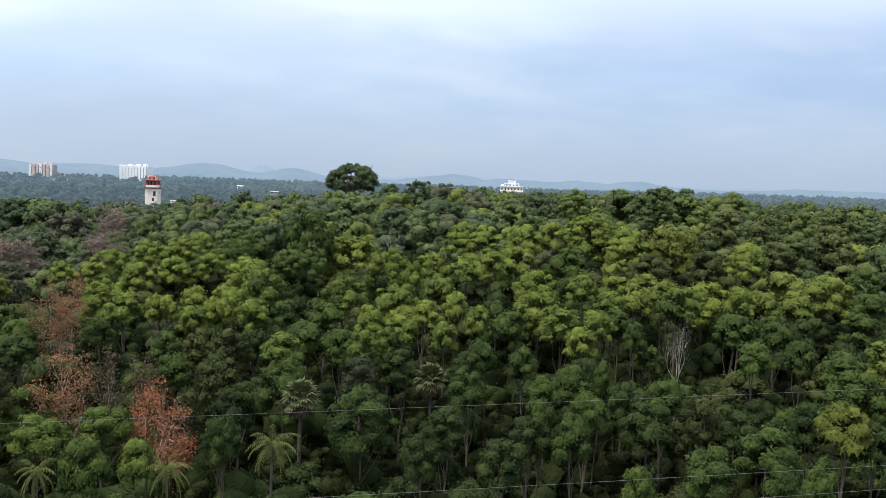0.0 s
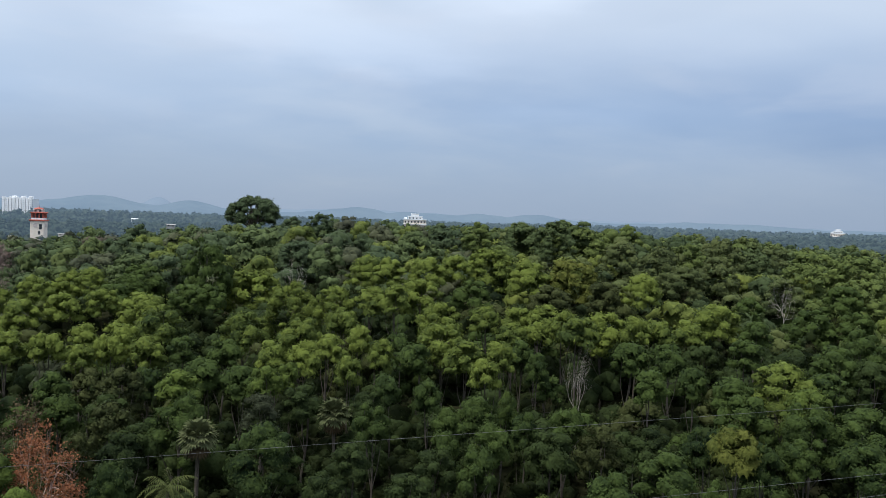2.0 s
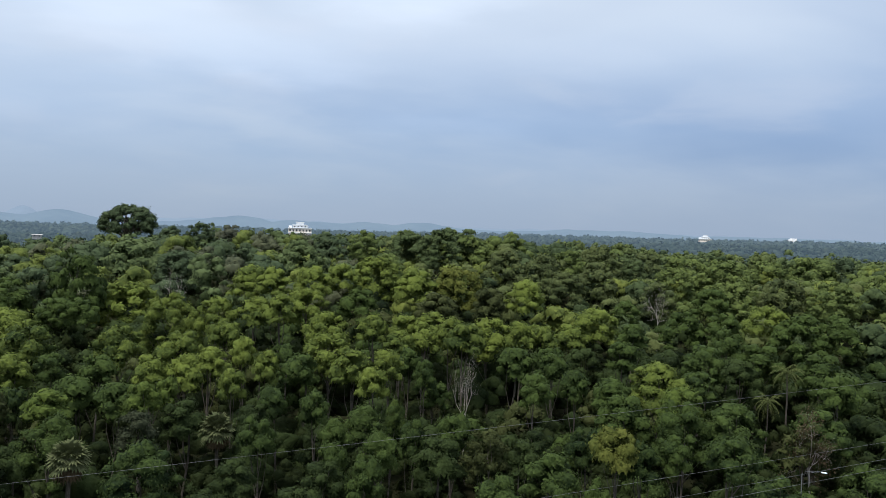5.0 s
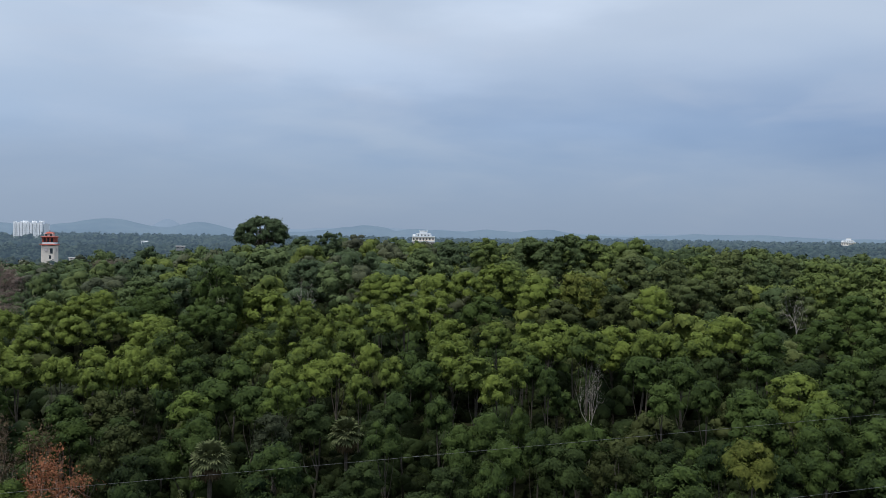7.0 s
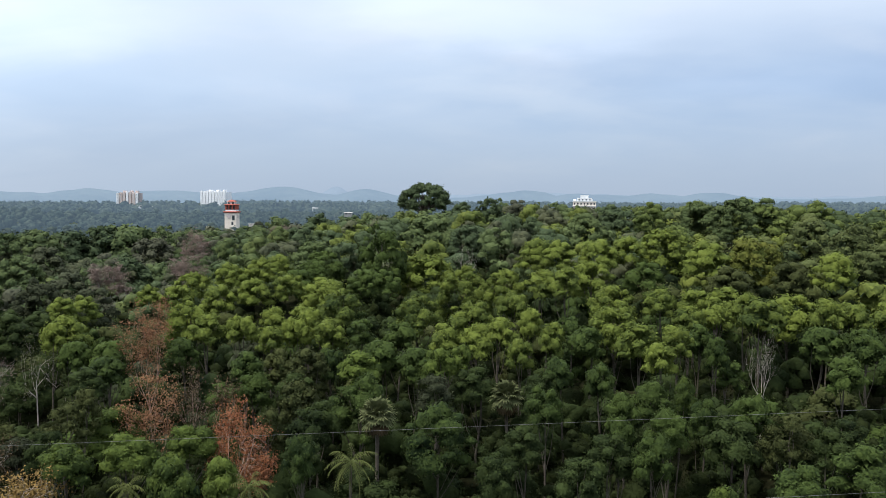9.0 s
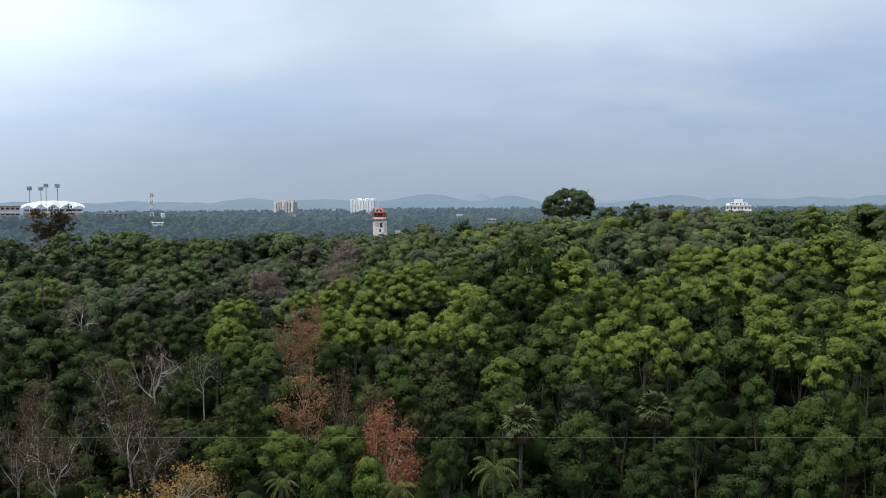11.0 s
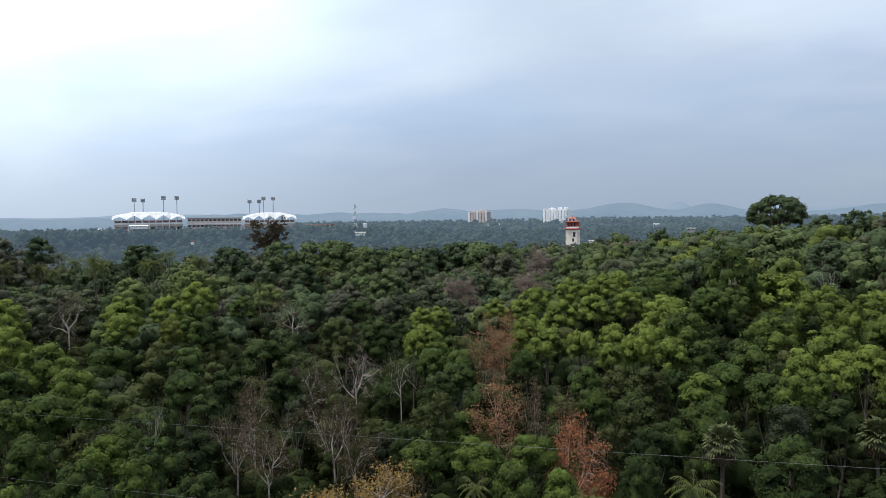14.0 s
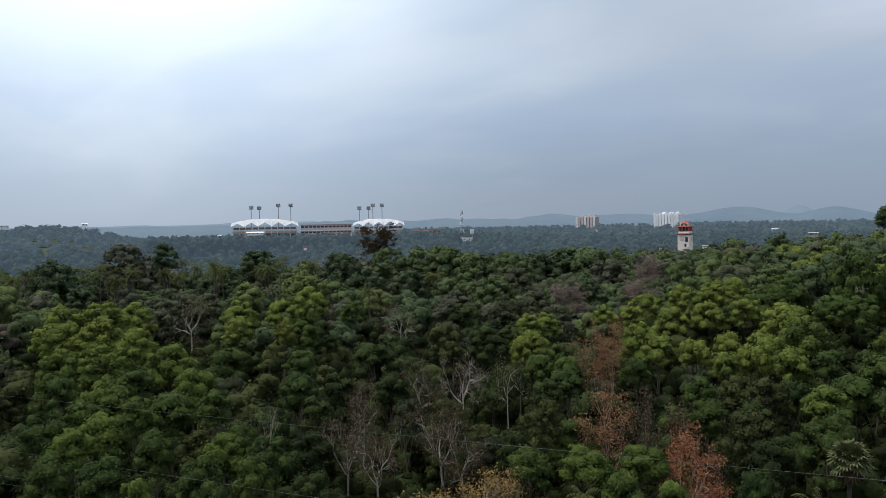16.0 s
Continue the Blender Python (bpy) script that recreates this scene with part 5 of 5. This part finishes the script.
def apartment_block(az, dist, width, top, foot, bays, floors, wall, stripe, label, turn=0.0, stepped=False):
    """A high block of flats: bays that stand forward, recessed balconies with windows between."""
    t = stand("apartment_building", az, dist, foot, label, "apartment building", turn, "blocks of flats on the skyline")
    h = top - foot
    step = width / bays
    block("wall", stripe, t, -width / 2, width / 2, 0, 16, -4, h - 2.5)
    for i in range(bays):
        x = -width / 2 + i * step
        up = h - (2.0 * abs(i - bays / 2 + 0.5) / bays * 3 if stepped else (1.2 if i % 2 else 0.0))
        block("bay", wall if i % 3 else WHITE, t, x + step * 0.04, x + step * 0.74, -2.2, 0.5, -4, up, bevel=0.1)
        win = None
        for f in range(floors):
            z = 1 + f * (h - 4) / floors
            m = Matrix.Translation((x + step * 0.39, -2.25, z))
            if win is None:
                bm = bmesh.new()
                box(bm, -step * 0.07, step * 0.07, -0.05, 0.15, 0, 1.1)
                win = part("window", bm, FAR_GLASS, t)
                win.matrix_basis = m
            else:
                shared(win, t, m)
            shared(win, t, Matrix.Translation((x + step * 0.87, -0.1, z)) @ Matrix.Diagonal((1.0, 1, 1.1, 1)))
    for i in (0.25, 0.55, 0.8):
        block("roof_house", wall, t, -width / 2 + width * i, -width / 2 + width * i + 5, 4, 10, h - 2.5, h + 1.6, bevel=0.1)
    return t


def stepped_building(az, dist, width, top, foot):
    """A white building with stepped terraces, seen over the ridge."""
    t = stand("hotel_building", az, dist, foot, "white stepped building with terraces rising over the trees", "building")
    h = top - foot
    levels = ((1.0, 0.0, 0.45, PINK), (1.0, 0.45, 0.70, CREAM), (0.62, 0.70, 0.86, WHITE), (0.34, 0.86, 1.0, WHITE))
    for w, z0, z1, mat in levels:
        block("storey", mat, t, -width / 2 * w, width / 2 * w, -6 * w, 12, z0 * h, z1 * h, bevel=0.12)
        block("terrace_edge", WHITE, t, -width / 2 * w - 0.5, width / 2 * w + 0.5, -6 * w - 0.8, 12.5, z1 * h - 0.25, z1 * h + 0.45, bevel=0.08)
    for k, (w, z0, z1, mat) in enumerate(levels[:3]):
        n = int(width * w / 3.2)
        for i in range(n):
            u = -width / 2 * w + (i + 0.5) * width * w / n
            block("window", SHADE_GLASS, t, u - 0.75, u + 0.75, -6 * w - 0.08, -6 * w + 0.3, z0 * h + (z1 - z0) * h * 0.3, z0 * h + (z1 - z0) * h * 0.7)
    for u in (-width * 0.42, -width * 0.2, width * 0.3):
        block("roof_house", WHITE, t, u - 1.6, u + 1.6, 0, 4, 0.7 * h, 0.82 * h, bevel=0.1)
    return t


def stadium_stand(az, dist, width, foot, roof, bulge, label, peaks):
    """One side of a stadium: raked tiers on a colonnade under a scalloped membrane roof."""
    t = stand("stadium_stand", az, dist, foot, label, "stadium stand", group="stadium stands")
    h = roof - foot
    n = peaks * 8
    bm = bmesh.new()
    rows = []
    for i in range(n + 1):
        u = i / n
        x = (u - 0.5) * width * 1.06
        curve = bulge * (1 - (2 * u - 1) ** 2)
        s = abs(math.sin(u * peaks * math.pi))
        zig = 1 - abs(((u * peaks) % 1) * 2 - 1)
        end = 0.35 + 0.65 * math.sin(math.pi * min(0.5, 0.06 + 1.1 * min(u, 1 - u)))
        row = []
        for k in range(5):
            v = k / 4
            # a smooth high back edge; the front edge hangs in points between the masts
            lift = v * v * (3 - 2 * v)
            row.append(bm.verts.new((x, -curve - 9 + 34 * v, h * 0.60 + end * h * (0.21 * zig * (1 - v) ** 1.5 + 0.36 * lift + 0.015 * s * v))))
        rows.append(row)
    for a, b in zip(rows, rows[1:]):
        for k in range(4):
            bm.faces.new((a[k], b[k], b[k + 1], a[k + 1]))
    bmesh.ops.solidify(bm, geom=bm.faces[:], thickness=0.5)
    part("roof", bm, MEMBRANE, t, "white scalloped membrane roof")
    for name, mat, y0, y1, z0, z1 in (("tier", SEATS, 6, 18, h * 0.34, h * 0.56), ("wall", PINK, 2, 16, -4, h * 0.30),
                                      ("concourse", PINK, -2, 10, h * 0.28, h * 0.38), ("parapet", WHITE, -2.6, -1.9, h * 0.38, h * 0.46)):
        m = peaks * 2
        for i in range(m):
            u0, u1 = i / m, (i + 1) / m
            c = bulge * (1 - (u0 + u1 - 1) ** 2)
            block(name, mat, t, (u0 - 0.5) * width, (u1 - 0.5) * width, y0 - c, y1 - c, z0, z1)
    m = peaks * 2
    col = None
    for i in range(m + 1):
        u = i / m
        c = bulge * (1 - (2 * u - 1) ** 2)
        mtx = Matrix.Translation(((u - 0.5) * width * 0.985, -c - 2.3, 0))
        if col is None:
            bm = bmesh.new()
            box(bm, -0.5, 0.5, -0.5, 0.5, -4, h * 0.66, bevel=0.1)
            col = part("column", bm, WHITE, t)
            col.matrix_basis = mtx
        else:
            shared(col, t, mtx)
        if i < m:
            bm = bmesh.new()
            w = width / m
            box(bm, -w * 0.3, w * 0.3, -0.1, 0.3, h * 0.06, h * 0.22)
            p = part("window", bm, SHADE_GLASS, t)
            p.matrix_basis = mtx @ Matrix.Translation((w / 2, 4.15, 0))
    return t


def floodlight(az, dist, foot, top, wide=7.5):
    """A floodlight mast: tapering pole and a panel of lamps."""
    t = stand("floodlight_mast", az, dist, foot, "tall steel floodlight mast with a panel of lamps", "floodlight", group="stadium floodlights")
    h = top - foot
    soup = Soup()
    tube(soup, [(0, 0, 0), (0, 0, h * 0.5), (0, 0, h - 2)], [0.6, 0.5, 0.4], 8)
    v, tr, _ = soup.arrays()
    link_mesh("pole", v, tr, [STEEL], t)
    panel = block("panel_frame", STEEL, t, -wide / 2, wide / 2, -0.4, 0.4, h - 4.9, h, bevel=0.1)
    for i in range(4):
        for k in range(2):
            x = -wide / 2 + (i + 0.5) * wide / 4
            bm = bmesh.new()
            bmesh.ops.create_cone(bm, cap_ends=True, segments=10, radius1=0.75, radius2=0.5, depth=0.6, matrix=pose(x, -0.6, h - 1.5 - 2.5 * k, 90, 0, 0))
            part("lamp", bm, STEEL, panel)
    return t


def lattice_mast(az, dist, foot, top, wide):
    """A telecom mast in grey and white sections with antennas."""
    t = stand("telecom_mast", az, dist, foot, "grey and white lattice telecom mast with antennas", "mast")
    h = top - foot
    n = 9
    for i in range(n):
        soup = Soup()
        z0, z1 = h * i / n, h * (i + 1) / n
        w0, w1 = wide * (1 - 0.55 * i / n), wide * (1 - 0.55 * (i + 1) / n)
        q = [(-1, -1), (1, -1), (1, 1), (-1, 1)]
        for k, (a, b) in enumerate(q):
            c, d = q[(k + 1) % 4]
            tube(soup, [(a * w0 / 2, b * w0 / 2, z0), (a * w1 / 2, b * w1 / 2, z1)], [0.22, 0.22], 4)
            tube(soup, [(a * w0 / 2, b * w0 / 2, z0), (c * w1 / 2, d * w1 / 2, z1)], [0.13, 0.13], 3)
            tube(soup, [(c * w0 / 2, d * w0 / 2, z0), (a * w1 / 2, b * w1 / 2, z1)], [0.13, 0.13], 3)
            tube(soup, [(a * w1 / 2, b * w1 / 2, z1), (c * w1 / 2, d * w1 / 2, z1)], [0.13, 0.13], 3)
        v, tr, _ = soup.arrays()
        link_mesh("section", v, tr, [DARK_STEEL if i % 2 == 0 else WHITE], t)
    for z, x in ((0.94, 1.5), (0.88, -1.5), (0.70, 2.0), (0.60, -2.1), (0.30, 2.6)):
        block("antenna", WHITE, t, x - 0.5, x + 0.5, -0.9, -0.3, h * z - 1.3, h * z + 1.3, bevel=0.08)
    return t


def house(az, dist, foot, w, d, h, wall, roof, label, turn=0.0):
    """A small house with a pitched roof and windows."""
    t = stand("house", az, dist, foot, label, "house", turn, "houses among the trees")
    block("wall", wall, t, -w / 2, w / 2, 0, d, -1.5, h, bevel=0.1)
    bm = bmesh.new()
    o = min(0.7, w * 0.06)
    vs = [bm.verts.new(c) for c in ((-w / 2 - o, -o, h), (w / 2 + o, -o, h), (w / 2 + o, d + o, h), (-w / 2 - o, d + o, h), (-w / 2 - o, d / 2, h + d * 0.12), (w / 2 + o, d / 2, h + d * 0.12))]
    for f in ((0, 1, 5, 4), (2, 3, 4, 5), (1, 2, 5), (3, 0, 4), (3, 2, 1, 0)):
        bm.faces.new([vs[i] for i in f])
    part("roof", bm, roof, t)
    n = max(2, int(w / 4))
    for i in range(n):
        u = -w / 2 + (i + 0.5) * w / n
        block("window", SHADE_GLASS, t, u - 0.6, u + 0.6, -0.06, 0.2, h * 0.35, h * 0.75)
    return t


def height_at(el, dist):
    return EYE + dist * math.tan(radians(el))


clock_tower(-20.0, 520, height_at(-0.10, 520), height_at(-2.1, 520))
apartment_block(-21.2, 1400, 48, height_at(0.50, 1400), height_at(-0.75, 1400), 9, 9, WHITE, WHITE, "long white high-rise block of flats with many bays", turn=-30)
apartment_block(-26.7, 1500, 39, height_at(0.40, 1500), height_at(-0.45, 1500), 7, 7, PINK, BROWN_WALL, "pinkish apartment block with a stepped roofline", turn=-22, stepped=True)
stepped_building(4.74, 900, 25, height_at(0.33, 900), height_at(-1.0, 900))
stepped_building(33.0, 1500, 22, height_at(0.26, 1500), height_at(-0.6, 1500))
apartment_block(38.4, 1700, 14, height_at(0.16, 1700), height_at(-0.6, 1700), 3, 6, WHITE, CREAM, "small white block of flats far off in haze")

STADIUM = 1050
stadium_stand(-49.35, STADIUM, 80, height_at(-0.85, STADIUM), height_at(0.60, STADIUM), 7, "near stadium stand with a white scalloped roof on columns", 5)
stadium_stand(-41.4, STADIUM + 40, 66, height_at(-0.9, STADIUM), height_at(0.50, STADIUM), 9, "curved stadium stand with a white scalloped roof", 5)
for a, top, d in ((-50.25, 1.41, 20), (-49.7, 1.37, 60), (-48.4, 1.55, 30), (-47.55, 1.54, 60), (-42.75, 1.28, 60), (-42.1, 1.27, 90), (-41.8, 1.47, 70), (-41.15, 1.46, 60)):
    floodlight(a, STADIUM + d, height_at(-0.8, STADIUM), height_at(top + 0.06, STADIUM + d), 5.6)


def long_hall(az, dist, width, foot, top, floors, label):
    """A long low building in white bands with rows of openings."""
    t = stand("long_hall", az, dist, foot, label, "building", group="halls beside the stadium")
    h = top - foot
    block("wall", PINK, t, -width / 2, width / 2, 0, 14, -4, h - 0.6)
    block("roof", RED_PAINT, t, -width / 2 - 0.8, width / 2 + 0.8, -0.8, 14.8, h - 0.6, h, bevel=0.1)
    for f in range(floors):
        z0 = f * (h - 1) / floors
        block("ledge", WHITE, t, -width / 2 - 0.4, width / 2 + 0.4, -0.9, 0.2, z0, z0 + 1.0, bevel=0.08)
        n = int(width / 5)
        for i in range(n):
            u = -width / 2 + (i + 0.5) * width / n
            block("window", SHADE_GLASS, t, u - 1.9, u + 1.9, -0.08, 0.3, z0 + (h - 1) / floors * 0.58, z0 + (h - 1) / floors * 0.88)
    return t


long_hall(-45.1, STADIUM + 10, 66, height_at(-0.75, STADIUM), height_at(0.10, STADIUM), 2, "long pinkish two-storey hall between the stands")
long_hall(-44.4, STADIUM - 60, 34, height_at(-1.0, STADIUM), height_at(-0.45, STADIUM), 1, "low white hall in front of the stadium")
long_hall(-37.9, STADIUM - 40, 34, height_at(-1.0, STADIUM), height_at(-0.42, STADIUM), 2, "unfinished grey concrete building beside the stadium")
lattice_mast(-35.45, 900, height_at(-1.4, 900), height_at(0.92, 900), 3.6)


def water_tank(az, dist, foot, top):
    t = stand("water_tank", az, dist, foot, "slim white water tank on a concrete stem", "water tank")
    h = top - foot
    soup = Soup()
    tube(soup, [(0, 0, -4), (0, 0, h * 0.6)], [1.5, 1.3], 10)
    v, tr, _ = soup.arrays()
    link_mesh("stem", v, tr, [CONCRETE], t)
    bm = bmesh.new()
    bmesh.ops.create_cone(bm, cap_ends=True, segments=16, radius1=2.1, radius2=2.4, depth=h * 0.4, matrix=Matrix.Translation((0, 0, h * 0.8)))
    bmesh.ops.bevel(bm, geom=[e for e in bm.edges if abs(e.verts[0].co.z - e.verts[1].co.z) < 0.01], offset=0.25, segments=1, affect="EDGES")
    part("tank", bm, WHITE, t)


water_tank(-34.75, 900, height_at(-1.25, 900), height_at(-0.42, 900))
for az, el, dist, w, h, wall, roof, label in (
        (-35.1, -1.2, 880, 11, 2, WHITE, CONCRETE, "low white house near the mast"),
        (-26.0, -0.66, 1300, 8, 2.5, WHITE, CONCRETE, "small white house in far woods"),
        (-25.0, -0.70, 1300, 10, 2.5, WHITE, WHITE, "small white house with pale roof"),
        (-21.6, -2.02, 500, 2.0, 0.5, CREAM, CONCRETE, "small pale hut among trees"),
        (-18.6, -1.9, 500, 5, 0.8, CREAM, CONCRETE, "low cream house half hidden by trees"),
        (-14.3, -0.80, 1100, 8, 2.5, WHITE, WHITE, "white house on the far slope"),
        (-12.0, -1.15, 700, 7, 2.0, CONCRETE, CONCRETE, "grey house with a flat grey roof"),
        (-52.5, -0.75, 1000, 7, 3, WHITE, WHITE, "white house on a far hillside"),
        (-55.3, -0.75, 1000, 6, 3, WHITE, WHITE, "white house on a far hillside"),
        (-60.9, 0.28, 1480, 9, 3, WHITE, WHITE, "white house on a wooded hilltop"),
        (-65.6, 0.18, 1400, 16, 4, WHITE, CONCRETE, "long white house on a wooded hill"),
        (-46.6, -1.58, 600, 2.4, 1.2, WHITE, TILE, "small house with a red tiled roof"),
        (-50.0, -0.50, 870, 17, 1.5, WHITE, WHITE, "flat white sheds below the stadium")):
    house(az, dist, height_at(el, dist), w, min(9, w * 0.6), h, wall, roof, label)


# ---- power lines and a street lamp close by ----
def power_line(dist, z0, slope, sag, label, x0=-2.9, x1=1.7, radius=0.008):
    soup = Soup()
    pts = []
    for i in range(40):
        u = x0 + (x1 - x0) * i / 39
        drop = sag * (1 - ((u - (x0 + x1) / 2) / ((x1 - x0) / 2)) ** 2)
        pts.append((u * dist, dist, EYE + dist * (z0 + slope * u - drop)))
    tube(soup, pts, [radius] * 40, 5)
    v, tr, _ = soup.arrays()
    ob = link_mesh("power_line", v, tr, [WIRE])
    tagged(ob, label, "power line", "overhead power lines", kind="structure")


power_line(40, -0.273, 0.073, 0.0115, "thin grey overhead wire crossing above the trees")
power_line(36, -0.383, 0.090, 0.012, "thin grey overhead wire crossing above the trees")
power_line(34, -0.424, 0.104, 0.010, "thin grey overhead wire crossing above the trees")
power_line(33, -0.440, 0.106, 0.010, "thin grey overhead wire crossing above the trees")


def street_lamp(az, dist, top):
    x, y = polar(az, dist)
    g = float(ground_height(x, y))
    t = new("street_lamp")
    t.matrix_basis = pose(x, y, g, 0, 0, -az)
    tagged(t, "grey street lamp with a bent arm and white head", "street lamp")
    soup = Soup()
    h = top - g
    tube(soup, [(-1.6, 0, -0.5), (-1.6, 0, h * 0.6), (-1.6, 0, h - 0.3), (-1.3, 0, h - 0.05), (-0.3, 0, h + 0.05)], [0.06, 0.045, 0.035, 0.025, 0.022], 8)
    v, tr, _ = soup.arrays()
    link_mesh("pole", v, tr, [WIRE], t)
    bm = bmesh.new()
    bmesh.ops.create_uvsphere(bm, u_segments=14, v_segments=8, radius=1, matrix=Matrix.Translation((0.1, 0, h + 0.05)) @ Matrix.Diagonal((0.24, 0.10, 0.07, 1)))
    part("lamp_head", bm, WHITE, t, "white lamp head")


street_lamp(40.8, 74, height_at(-14.6, 74))


# ---- trees of the skyline ----
def big_tree(az, dist, width, top):
    """A great broad dome of a tree that stands alone over the ridge."""
    rng = np.random.default_rng(77)
    x, y = polar(az, dist)
    g = float(ground_height(x, y))
    h = top - g
    t = new("tree")
    crown = Soup()
    depth = width * 0.62
    made = lobed_crown(rng, crown, width, depth, h - depth, 58, 8600, 0.52, 12, 0.58, 0.6)
    v, tr, _ = crown.arrays()
    link_mesh("crown", v, tr, [LEAF_VALLEY_HAZE["dark"]], t, smooth_faces=True)
    wood = Soup()
    tube(wood, [(0, 0, -1), (0.2, 0, h * 0.25), (0, 0, h - depth)], [0.9, 0.7, 0.6], 8)
    for c, r, _ in made[::2]:
        tube(wood, [(0, 0, h - depth * 1.05), c * [0.5, 0.5, 1] - [0, 0, 0.35 * (c[2] - h + depth)], c], [0.4, 0.22, 0.06], 4)
    v, tr, _ = wood.arrays()
    link_mesh("trunk", v, tr, [BARK], t)
    t.matrix_basis = pose(x, y, g)
    tagged(t, "great solitary tree with a dark rounded dome of foliage", "tree")


big_tree(-6.55, 330, 330 * math.tan(radians(3.85)), height_at(1.33, 330))


def skyline_tree(kind, az, dist, top_el, width_deg):
    x, y = polar(az, dist)
    plant(kind, x, y, height_at(top_el, dist) - float(ground_height(x, y)), dist * math.tan(radians(width_deg)))


for spot in (("dark", -2.0, 245, 0.30, 2.4), ("grey", 0.1, 240, 0.20, 2.2), ("dark", -3.9, 250, 0.0, 1.8),
             ("green", 12.3, 215, 0.26, 2.0), ("green", 15.2, 215, 0.36, 2.2), ("dark", 16.6, 212, 0.42, 2.2), ("green", 19.8, 215, 0.18, 2.2),
             ("green", 9.2, 205, 0.0, 2.6), ("feathery", -41.6, 300, 0.22, 3.0), ("dark", -56.0, 215, -0.9, 2.2), ("dark", -50.2, 230, -1.4, 2.2), ("grey", -58.6, 220, -0.9, 3.2)):
    skyline_tree(*spot)
for k in range(30):
    az, dist = rng_set.uniform(-69, -44), rng_set.uniform(175, 262)
    x, y = polar(az, dist)
    coconut_palm(x, y, height_at(rng_set.uniform(-3.3, -2.0), dist) - float(ground_height(x, y)), rng_set.uniform(4.6, 6.2), k)
MID_TONES = {"gold": LEAF["gold"], **LEAF_MID_HAZE}


def side(q):
    """Near slope, the dark crest, the paler ridge or the valley."""
    if math.degrees(math.atan2(q[1], q[2])) <= -15:
        return "valley" if math.hypot(q[1], q[2]) > 165 else "slope"
    if math.hypot(q[1], q[2]) <= 165:
        return "slope"
    return "crest" if math.degrees(math.atan2(q[1], q[2])) < 9 else "ridge"


for where, words, tones in (("slope", "rounded forest crowns high on the slope", LEAF), ("crest", "dark green forest crowns on the crest", CREST), ("ridge", "green forest crowns along the ridge", MID_TONES), ("valley", "forest crowns of the valley muted by haze", LEAF_VALLEY_HAZE)):
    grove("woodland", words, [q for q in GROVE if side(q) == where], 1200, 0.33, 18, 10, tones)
